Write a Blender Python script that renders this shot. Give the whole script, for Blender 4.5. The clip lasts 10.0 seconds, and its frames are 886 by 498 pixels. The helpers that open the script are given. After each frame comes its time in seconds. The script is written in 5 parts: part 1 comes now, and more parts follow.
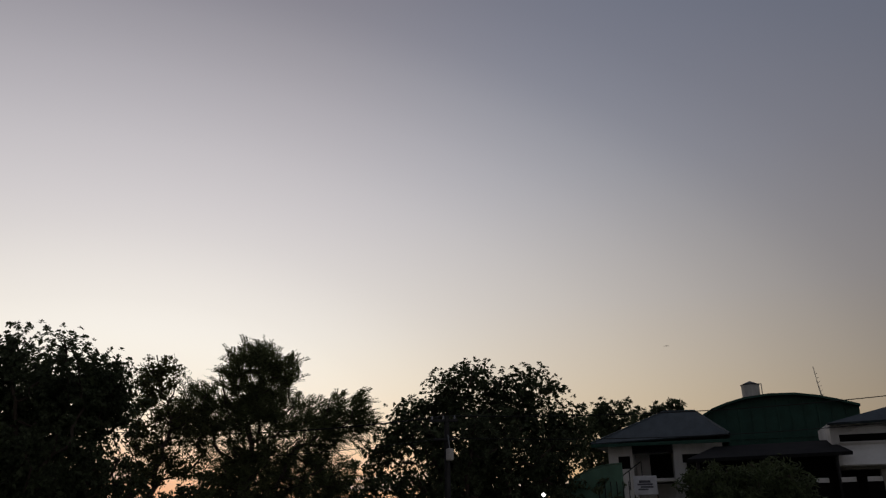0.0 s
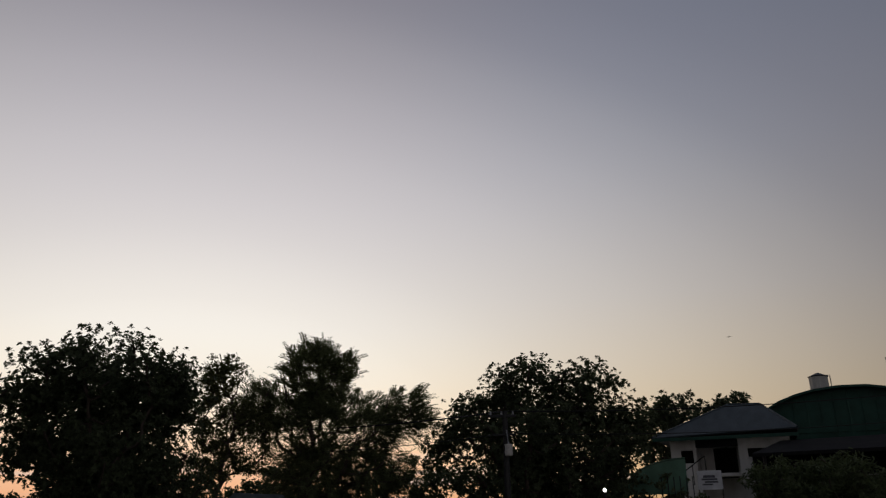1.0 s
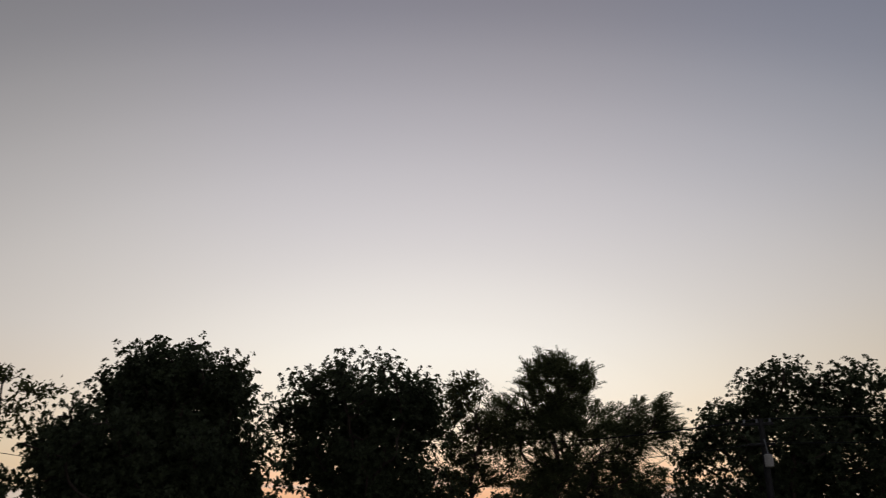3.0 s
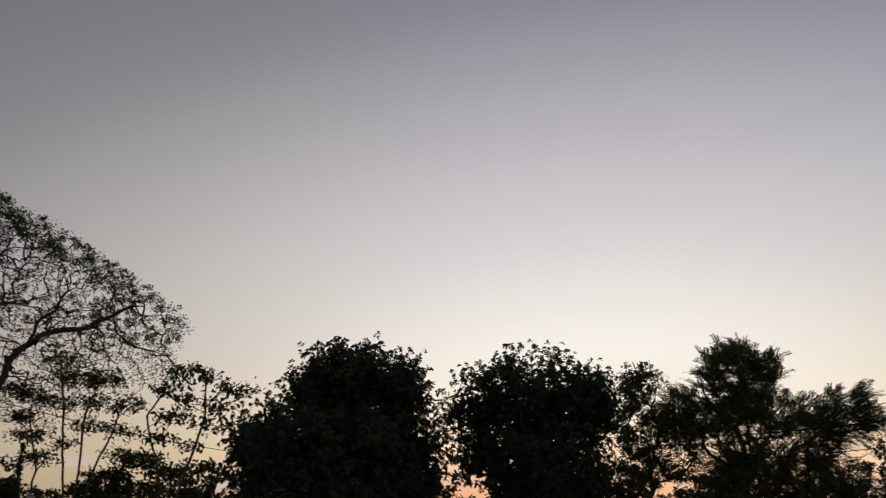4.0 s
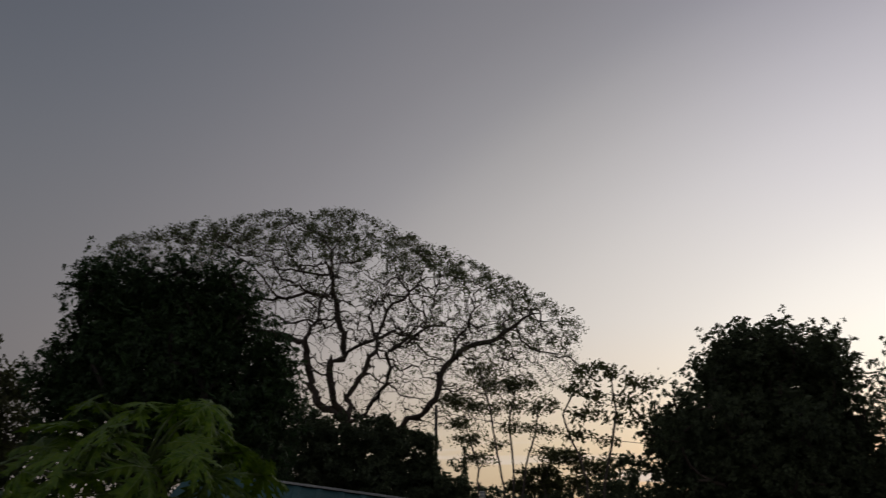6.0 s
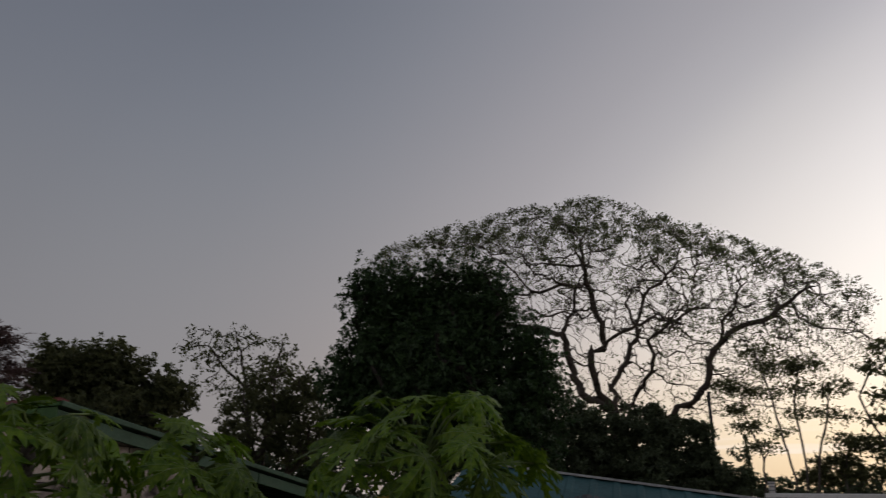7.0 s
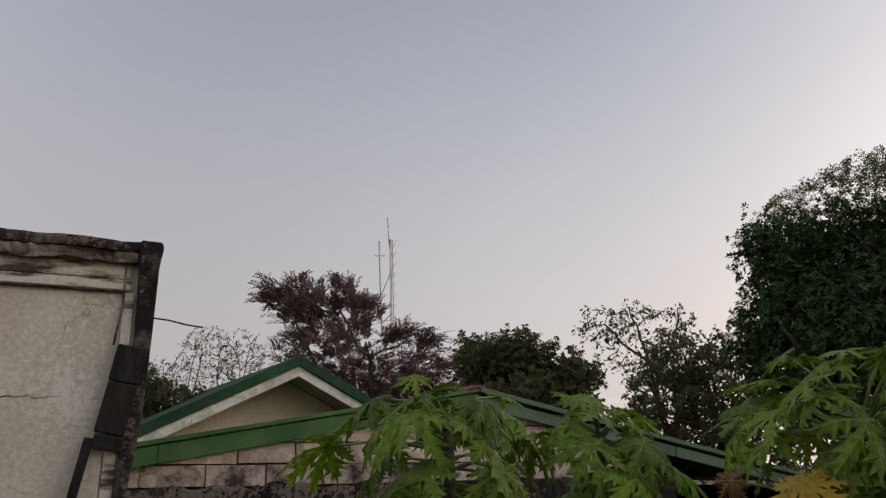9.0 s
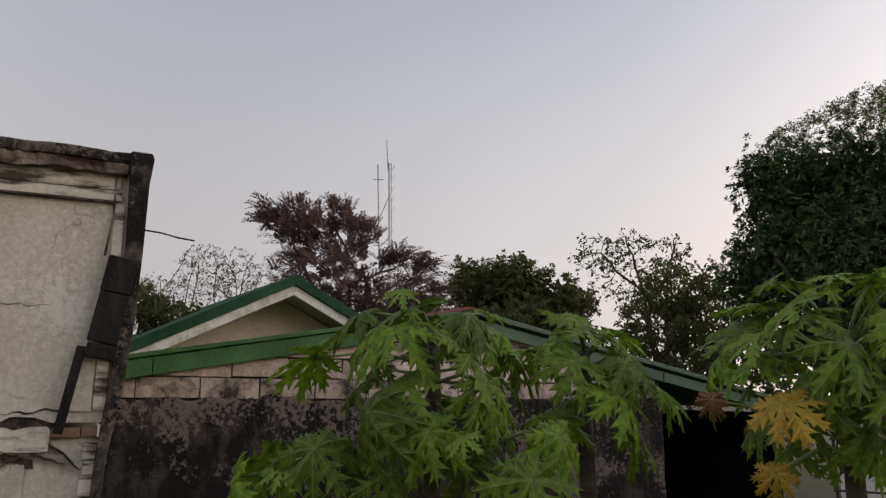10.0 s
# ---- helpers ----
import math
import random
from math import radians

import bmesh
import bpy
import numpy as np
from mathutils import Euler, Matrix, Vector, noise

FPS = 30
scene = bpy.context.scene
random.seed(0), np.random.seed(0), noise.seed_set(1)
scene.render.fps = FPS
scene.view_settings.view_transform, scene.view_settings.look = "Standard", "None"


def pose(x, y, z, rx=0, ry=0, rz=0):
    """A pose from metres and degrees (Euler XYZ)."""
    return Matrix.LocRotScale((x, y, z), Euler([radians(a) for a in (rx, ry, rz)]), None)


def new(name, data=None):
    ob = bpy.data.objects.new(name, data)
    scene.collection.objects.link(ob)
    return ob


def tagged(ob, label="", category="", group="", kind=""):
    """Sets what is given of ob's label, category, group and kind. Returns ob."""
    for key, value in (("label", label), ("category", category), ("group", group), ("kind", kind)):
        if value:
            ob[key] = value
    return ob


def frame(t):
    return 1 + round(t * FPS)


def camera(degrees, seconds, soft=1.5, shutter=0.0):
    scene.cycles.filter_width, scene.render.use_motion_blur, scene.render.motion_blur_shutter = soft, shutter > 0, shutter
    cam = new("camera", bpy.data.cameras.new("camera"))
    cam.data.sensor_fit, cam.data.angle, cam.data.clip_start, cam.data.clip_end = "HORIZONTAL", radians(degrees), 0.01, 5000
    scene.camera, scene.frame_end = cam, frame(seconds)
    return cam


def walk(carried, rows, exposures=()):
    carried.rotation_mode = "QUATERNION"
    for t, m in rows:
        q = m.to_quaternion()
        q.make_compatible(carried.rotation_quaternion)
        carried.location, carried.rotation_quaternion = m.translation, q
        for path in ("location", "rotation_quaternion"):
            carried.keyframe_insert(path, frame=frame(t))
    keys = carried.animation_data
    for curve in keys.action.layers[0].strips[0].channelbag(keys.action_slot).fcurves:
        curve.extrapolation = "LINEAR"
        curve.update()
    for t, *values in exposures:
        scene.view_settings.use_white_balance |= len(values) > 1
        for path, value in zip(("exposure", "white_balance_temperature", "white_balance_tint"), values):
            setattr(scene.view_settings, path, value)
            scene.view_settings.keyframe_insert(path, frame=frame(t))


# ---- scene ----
# the clip's camera opens up as it turns away from the afterglow
EXPOSURES = [(0.0, 0.0, 6500, 10), (2.0, 0.0, 6500, 10), (4.0, 0.0, 6450, 10), (5.2, -0.03, 6450, 10), (6.5, 0.47, 6450, 10), (7.0, 0.83, 6500, 10), (7.5, 1.5, 6650, 10),
             (8.0, 1.93, 6800, 10.5), (8.5, 2.1, 6900, 10.5), (9.5, 2.12, 6850, 10), (10.0, 2.25, 6850, 10)]

EYE = 2.2

# the camera turns on the spot: seconds, place, yaw, pitch, roll
cam = camera(61.09, 10.0, 1.25, 0.2)
ROWS = [
    (0.0, 0.001, 0.001, 2.200, -1.14, 19.53, -0.95),
    (0.5, 0.019, 0.008, 2.221, 0.66, 19.19, -0.87),
    (1.0, 0.000, -0.009, 2.243, 3.25, 19.17, -0.80),
    (1.5, -0.050, -0.045, 2.259, 6.76, 19.23, -0.77),
    (2.0, -0.102, -0.094, 2.258, 10.82, 19.34, -0.65),
    (2.2, -0.117, -0.101, 2.247, 12.47, 19.54, -0.96),
    (3.3, -0.065, -0.106, 2.183, 25.10, 20.09, 0.52),
    (3.5, -0.055, -0.104, 2.175, 27.78, 19.87, 0.51),
    (4.0, -0.020, -0.094, 2.188, 34.45, 19.70, 1.14),
    (4.5, 0.001, -0.064, 2.194, 40.10, 19.52, 0.93),
    (5.0, 0.048, -0.085, 2.183, 46.69, 19.35, 0.20),
    (5.2, 0.039, -0.102, 2.184, 49.71, 19.15, -0.22),
    (6.3, -0.181, -0.189, 2.206, 70.16, 18.54, 0.68),
    (6.5, -0.206, -0.194, 2.195, 74.31, 18.32, 0.92),
    (7.0, -0.182, -0.153, 2.188, 83.88, 18.09, 0.45),
    (7.5, -0.192, -0.139, 2.175, 93.93, 17.90, -0.76),
    (8.0, -0.270, -0.163, 2.178, 104.32, 17.79, -1.05),
    (8.5, -0.367, -0.149, 2.189, 111.88, 17.70, -0.51),
    (9.0, -0.408, -0.132, 2.195, 113.69, 16.37, -0.84),
    (9.5, -0.413, -0.096, 2.191, 114.15, 13.67, -0.76),
    (10.0, -0.462, -0.112, 2.155, 113.62, 10.75, 0.54),
]
walk(cam, [(t, pose(x, y, z, 90 + p, 0, a) @ pose(0, 0, 0, 0, 0, r)) for t, x, y, z, a, p, r in ROWS],
     exposures=EXPOSURES)

# ---------------------------------------------------------------- world: dusk sky
SUN_AZ = 22.0  # where the sun went down, degrees left of straight ahead

world = bpy.data.worlds.new("dusk_sky")
scene.world = world
world.use_nodes = True
wn, wl = world.node_tree.nodes, world.node_tree.links
wn.clear()


def wmath(op, a, b=None):
    n = wn.new("ShaderNodeMath")
    n.operation = op
    for i, v in enumerate((a, b)):
        if v is None:
            continue
        if isinstance(v, (int, float)):
            n.inputs[i].default_value = v
        else:
            wl.new(v, n.inputs[i])
    return n.outputs[0]


def wramp(fac, stops):
    n = wn.new("ShaderNodeValToRGB")
    n.color_ramp.interpolation = "B_SPLINE"
    el = n.color_ramp.elements
    for i, (p, c) in enumerate(stops):
        e = el[i] if i < 2 else el.new(p)
        e.position, e.color = p, (*c, 1)
    wl.new(fac, n.inputs[0])
    return n.outputs[0]


def wmix(fac, a, b):
    n = wn.new("ShaderNodeMix")
    n.data_type = "RGBA"
    wl.new(fac, n.inputs[0])
    wl.new(a, n.inputs[6])
    wl.new(b, n.inputs[7])
    return n.outputs[2]


def wrange(v, lo, hi):
    n = wn.new("ShaderNodeMapRange")
    n.interpolation_type = "SMOOTHSTEP"
    wl.new(v, n.inputs[0])
    n.inputs[1].default_value, n.inputs[2].default_value = lo, hi
    return n.outputs[0]


coord = wn.new("ShaderNodeTexCoord")
sep = wn.new("ShaderNodeSeparateXYZ")
wl.new(coord.outputs["Generated"], sep.inputs[0])
X, Y, Z = sep.outputs
flat = wmath("SQRT", wmath("ADD", wmath("MULTIPLY", X, X), wmath("MULTIPLY", Y, Y)))
sx, sy = -math.sin(radians(SUN_AZ)), math.cos(radians(SUN_AZ))
toward = wmath("DIVIDE", wmath("ADD", wmath("MULTIPLY", X, sx), wmath("MULTIPLY", Y, sy)), wmath("MAXIMUM", flat, 0.001))
elev = wmath("MULTIPLY", wmath("ARCTAN2", Z, flat), 180 / math.pi)  # degrees
sideways = wmath("MULTIPLY", wmath("ARCCOSINE", wmath("MAXIMUM", wmath("MINIMUM", toward, 0.9999), -0.9999)), 180 / math.pi)
# the afterglow lies wide along the horizon: sideways degrees count for less than degrees up
leftward = wmath("DIVIDE", wmath("SUBTRACT", wmath("MULTIPLY", Y, sx), wmath("MULTIPLY", X, sy)), wmath("MAXIMUM", flat, 0.001))
reach_deg = wmath("SQRT", wmath("ADD", wmath("POWER", wmath("MULTIPLY", sideways, 0.65), 2.0), wmath("POWER", elev, 2.0)))
# away from the glow the sky darkens, then lightens again towards the pale band opposite the sunset
sky = wramp(wmath("DIVIDE", reach_deg, 120.0), [(p / 120, c) for p, c in (
    (0, (.96, .94, .90)), (12, (.94, .915, .865)), (15, (.88, .845, .79)), (20, (.69, .66, .635)), (26, (.54, .52, .515)), (31, (.41, .395, .40)),
    (35, (.315, .305, .315)), (38, (.245, .24, .258)), (42, (.2, .195, .212)), (48, (.153, .153, .172)), (55, (.122, .128, .149)), (63, (.1, .106, .126)), (77, (.082, .087, .105)), (92, (.10, .105, .125)), (112, (.17, .17, .185)))])


def low_tint(rows):
    return wramp(wmath("DIVIDE", elev, 40.0), [(p / 40, c) for p, c in rows])


salmon = low_tint([(0, (.42, .19, .10)), (3, (.505, .305, .185)), (6, (.52, .43, .33)), (9, (.505, .47, .42)), (13, (.50, .492, .478)), (22, (.503, .497, .52)), (40, (.50, .497, .545))])
straw = low_tint([(0, (.38, .28, .17)), (3, (.49, .395, .26)), (6, (.51, .445, .345)), (9, (.51, .46, .395)), (13, (.505, .487, .46)), (22, (.505, .498, .484)), (40, (.498, .499, .502))])
amber = low_tint([(0, (.42, .26, .12)), (3, (.52, .37, .19)), (6, (.53, .44, .30)), (10, (.525, .47, .375)), (15, (.508, .487, .45)), (25, (.48, .50, .54)), (40, (.45, .5, .60))])
warm = wmix(wrange(leftward, 0.15, 0.6), wmix(wrange(leftward, -0.15, -0.7), salmon, amber), straw)
pink = wramp(wmath("DIVIDE", elev, 40.0), [(p / 40, c) for p, c in ((0, (.85, .745, .65)), (8, (.945, .84, .725)), (18, (.855, .803, .725)), (28, (.715, .71, .695)), (40, (.55, .56, .58)))])
tint = wmix(wrange(wmath("SUBTRACT", toward, wmath("MULTIPLY", leftward, 0.25)), -0.35, 0.75), pink, warm)
both = wn.new("ShaderNodeMix")
both.data_type, both.blend_type = "RGBA", "MULTIPLY"
both.inputs[0].default_value = 1.0
wl.new(sky, both.inputs[6])
wl.new(tint, both.inputs[7])
sky = both.outputs[2]
# the side away from the glow lies in the earth's own shade
shade = wn.new("ShaderNodeMix")
shade.data_type, shade.blend_type = "RGBA", "MULTIPLY"
wl.new(wmath("MULTIPLY", wrange(sideways, 38, 82), wrange(leftward, 0.0, 0.4)), shade.inputs[0])
wl.new(sky, shade.inputs[6])
shade.inputs[7].default_value = (.68, .70, .72, 1)
sky = shade.outputs[2]
# thin grey cloud bars low in the afterglow
stretch = wn.new("ShaderNodeMapping")
wl.new(coord.outputs["Generated"], stretch.inputs[0])
stretch.inputs[3].default_value = (3, 3, 60)
bars = wn.new("ShaderNodeTexNoise")
bars.inputs["Scale"].default_value = 1.6
bars.inputs["Detail"].default_value = 3
wl.new(stretch.outputs[0], bars.inputs[0])
low = wrange(elev, 5.5, 1.5)
cloud = wmath("MULTIPLY", wmath("MULTIPLY", low, wrange(bars.outputs[0], 0.48, 0.68)), 0.65)
grey = wn.new("ShaderNodeRGB")
grey.outputs[0].default_value = (.30, .27, .25, 1)
sky = wmix(cloud, sky, grey.outputs[0])
back = wn.new("ShaderNodeBackground")
wl.new(sky, back.inputs[0])
back.inputs[1].default_value = 2.0
wout = wn.new("ShaderNodeOutputWorld")
wl.new(back.outputs[0], wout.inputs[0])


# ---------------------------------------------------------------- materials
def material(name, color, rough=0.7, metal=0.0, vary=0.25, scale=4.0, bump=0.2, fine=40.0, through_light=0.0, island=0.0, second=None, stretch=(1, 1, 1), spec=0.3, each=0.0):
    """A surface with colour variation at two scales and fine relief."""
    m = bpy.data.materials.new(name)
    m.use_nodes = True
    nt = m.node_tree
    n, l = nt.nodes, nt.links
    p = n["Principled BSDF"]
    p.inputs["Roughness"].default_value = rough
    p.inputs["Metallic"].default_value = metal
    p.inputs["Specular IOR Level"].default_value = spec
    co = n.new("ShaderNodeTexCoord")
    mp = n.new("ShaderNodeMapping")
    mp.inputs[3].default_value = stretch
    l.new(co.outputs["Object"], mp.inputs[0])
    big = n.new("ShaderNodeTexNoise")
    big.inputs["Scale"].default_value, big.inputs["Detail"].default_value = scale, 5
    l.new(mp.outputs[0], big.inputs[0])
    small = n.new("ShaderNodeTexNoise")
    small.inputs["Scale"].default_value, small.inputs["Detail"].default_value = fine, 3
    l.new(mp.outputs[0], small.inputs[0])
    ramp = n.new("ShaderNodeValToRGB")
    c = np.array(color)
    d = np.array(second) if second else c * (1 - vary)
    ramp.color_ramp.elements[0].position, ramp.color_ramp.elements[1].position = 0.35, 0.68
    ramp.color_ramp.elements[0].color, ramp.color_ramp.elements[1].color = (*d, 1), (*c, 1)
    l.new(big.outputs[0], ramp.inputs[0])
    grain = n.new("ShaderNodeMix")
    grain.data_type, grain.blend_type = "RGBA", "OVERLAY"
    grain.inputs[0].default_value = min(1.0, vary + 0.1)
    l.new(ramp.outputs[0], grain.inputs[6])
    l.new(small.outputs[0], grain.inputs[7])
    col = grain.outputs[2]
    if island:
        geo = n.new("ShaderNodeNewGeometry")
        hsv = n.new("ShaderNodeHueSaturation")
        mr = n.new("ShaderNodeMapRange")
        mr.inputs[3].default_value, mr.inputs[4].default_value = 1 - island, 1 + island
        l.new(geo.outputs["Random Per Island"], mr.inputs[0])
        l.new(mr.outputs[0], hsv.inputs["Value"])
        l.new(col, hsv.inputs["Color"])
        col = hsv.outputs[0]
    if each:
        info = n.new("ShaderNodeObjectInfo")
        hsv = n.new("ShaderNodeHueSaturation")
        mr = n.new("ShaderNodeMapRange")
        mr.inputs[3].default_value, mr.inputs[4].default_value = 1 - each, 1 + each
        l.new(info.outputs["Random"], mr.inputs[0])
        l.new(mr.outputs[0], hsv.inputs["Value"])
        l.new(col, hsv.inputs["Color"])
        col = hsv.outputs[0]
    l.new(col, p.inputs["Base Color"])
    if bump:
        b = n.new("ShaderNodeBump")
        b.inputs["Strength"].default_value, b.inputs["Distance"].default_value = bump, 0.02
        l.new(small.outputs[0], b.inputs["Height"])
        l.new(b.outputs[0], p.inputs["Normal"])
    if through_light:
        tr = n.new("ShaderNodeBsdfTranslucent")
        mx = n.new("ShaderNodeMixShader")
        mx.inputs[0].default_value = through_light
        l.new(col, tr.inputs[0])
        l.new(p.outputs[0], mx.inputs[1])
        l.new(tr.outputs[0], mx.inputs[2])
        l.new(mx.outputs[0], n["Material Output"].inputs[0])
    return m


BARK = material("bark", (.09, .07, .055), 0.9, scale=3, fine=25, bump=0.6)
BARK_GREY = material("grey_bark", (.13, .11, .09), 0.9, scale=3, fine=25, bump=0.6)
BARK_DARK = material("dark_bark", (.045, .037, .03), 0.9, scale=3, fine=25, bump=0.6)
LEAF_DARK = material("dark_leaf", (.095, .12, .06), 0.6, bump=0, through_light=0.4, island=0.4)
LEAF_MANGO = material("mango_leaf", (.042, .08, .024), 0.5, bump=0, through_light=0.2, island=0.45)
LEAF_OLIVE = material("olive_leaf", (.115, .125, .05), 0.65, bump=0, through_light=0.45, island=0.4)
LEAF_FEATHER = material("feathery_leaf", (.12, .14, .06), 0.65, bump=0, through_light=0.4, island=0.4)
LEAF_RED = material("purple_brown_leaf", (.145, .09, .08), 0.6, bump=0, through_light=0.35, island=0.4)
LEAF_SHRUB = material("grey_green_leaf", (.10, .13, .055), 0.6, bump=0, through_light=0.2, island=0.4)
SOIL = material("dry_grass_soil", (.09, .08, .045), 0.95, scale=0.4, fine=6, bump=0.4)


# ---------------------------------------------------------------- helpers
def polar(az, d, z=0.0):
    """A place on the plan: degrees left of straight ahead, metres from the standpoint, height."""
    return Vector((-math.sin(radians(az)) * d, math.cos(radians(az)) * d, z))


def near(az, d, z=0.0):
    """The same, from where the turn ends."""
    return polar(az, d, z) + Vector((-0.45, -0.11, -0.03))


def rise(el, d):
    return EYE + d * math.tan(radians(el))


def fast_mesh(name, verts, faces, mats, smooth=False):
    verts, faces = np.asarray(verts, dtype=np.float32), np.asarray(faces, dtype=np.int32)
    me = bpy.data.meshes.new(name)
    k = faces.shape[1]
    me.vertices.add(len(verts))
    me.vertices.foreach_set("co", verts.ravel())
    me.loops.add(faces.size)
    me.loops.foreach_set("vertex_index", faces.ravel())
    me.polygons.add(len(faces))
    me.polygons.foreach_set("loop_start", np.arange(0, faces.size, k, dtype=np.int32))
    me.polygons.foreach_set("use_smooth", np.full(len(faces), smooth))
    me.update(calc_edges=True)
    me.materials.append(mats)
    return me


def hang(name, me, parent, label=""):
    ob = new(name, me)
    ob.parent = parent
    if label:
        ob["label"] = label
    return ob


def part(name, bm, mat, parent, label="", smooth=False):
    me = bpy.data.meshes.new(name)
    bm.normal_update()
    bm.to_mesh(me)
    bm.free()
    me.materials.append(mat)
    if smooth:
        me.polygons.foreach_set("use_smooth", [True] * len(me.polygons))
    return hang(name, me, parent, label)


def thing(name, label, category, at=(0, 0, 0), turn=0.0, group="", kind=""):
    ob = new(name)
    ob.matrix_basis = Matrix.Translation(at) @ Matrix.Rotation(radians(turn), 4, "Z")
    return tagged(ob, label, category, group, kind)


def box(bm, lo, hi, bevel=0.0):
    """An axis-aligned block with bevelled edges, added to bm."""
    made = bmesh.ops.create_cube(bm, size=1)["verts"]
    lo, hi = Vector(lo), Vector(hi)
    for v in made:
        v.co = Vector(((lo[i] + hi[i]) / 2 + v.co[i] * (hi[i] - lo[i]) for i in range(3)))
    if bevel:
        edges = list({e for v in made for e in v.link_edges})
        bmesh.ops.bevel(bm, geom=edges, offset=bevel, segments=2, affect="EDGES", profile=0.6)
    return bm


def block(name, lo, hi, mat, parent, bevel=0.01, label=""):
    return part(name, box(bmesh.new(), lo, hi, bevel), mat, parent, label)


def slab(bm, corners, thick):
    """A sheet through four corners, thickened along its normal."""
    c = [Vector(p) for p in corners]
    nrm = (c[1] - c[0]).cross(c[2] - c[0]).normalized() * thick
    a = [bm.verts.new(p) for p in c]
    b = [bm.verts.new(p - nrm) for p in c]
    k = len(c)
    bm.faces.new(a)
    bm.faces.new(b[::-1])
    for i in range(k):
        bm.faces.new((a[i], b[i], b[(i + 1) % k], a[(i + 1) % k]))
    return bm


def ribbed(bm, a, b, back, pitch=0.2, rib=0.015, thick=0.01):
    """A ribbed metal sheet from a to b along its width, running by the vector back."""
    a, b, back = Vector(a), Vector(b), Vector(back)
    n = max(2, int((b - a).length / pitch))
    outline = []
    for i in range(n):
        for f, h in ((0.0, 0), (0.62, 0), (0.70, rib), (0.92, rib)):
            p = a.lerp(b, (i + f) / n)
            outline.append(p + Vector((0, 0, h)))
    outline.append(b)
    rows = [[bm.verts.new(p + o) for p in outline] for o in (Vector((0, 0, 0)), back)]
    under = [[bm.verts.new(p + o - Vector((0, 0, thick))) for p in outline] for o in (Vector((0, 0, 0)), back)]
    for k in range(len(outline) - 1):
        bm.faces.new((rows[0][k], rows[0][k + 1], rows[1][k + 1], rows[1][k]))
        bm.faces.new((under[0][k + 1], under[0][k], under[1][k], under[1][k + 1]))
        bm.faces.new((rows[0][k + 1], rows[0][k], under[0][k], under[0][k + 1]))
        bm.faces.new((rows[1][k], rows[1][k + 1], under[1][k + 1], under[1][k]))
    for k in (0, -1):
        bm.faces.new((rows[0][k], rows[1][k], under[1][k], under[0][k]))
    bmesh.ops.recalc_face_normals(bm, faces=bm.faces[:])
    return bm


def prism(bm, outline, y0, y1):
    """An outline in x and z pushed from y0 to y1."""
    a = [bm.verts.new((x, y0, z)) for x, z in outline]
    b = [bm.verts.new((x, y1, z)) for x, z in outline]
    bm.faces.new(a)
    bm.faces.new(b[::-1])
    k = len(a)
    for i in range(k):
        bm.faces.new((a[i], b[i], b[(i + 1) % k], a[(i + 1) % k]))
    bmesh.ops.recalc_face_normals(bm, faces=bm.faces[:])
    return bm


def tube(bm, points, radii, sides=8, cap=True):
    """A round bar along points."""
    pts = [Vector(p) for p in points]
    if isinstance(radii, (int, float)):
        radii = [radii] * len(pts)
    rings = []
    for i, p in enumerate(pts):
        d = (pts[min(i + 1, len(pts) - 1)] - pts[max(i - 1, 0)]).normalized()
        u = d.orthogonal().normalized() if abs(d.z) > 0.9 else d.cross(Vector((0, 0, 1))).normalized()
        w = d.cross(u)
        rings.append([bm.verts.new(p + (u * math.cos(2 * math.pi * k / sides) + w * math.sin(2 * math.pi * k / sides)) * radii[i]) for k in range(sides)])
    for a, b in zip(rings, rings[1:]):
        for k in range(sides):
            bm.faces.new((a[k], a[(k + 1) % sides], b[(k + 1) % sides], b[k]))
    if cap:
        bm.faces.new(rings[0][::-1])
        bm.faces.new(rings[-1])
    return bm


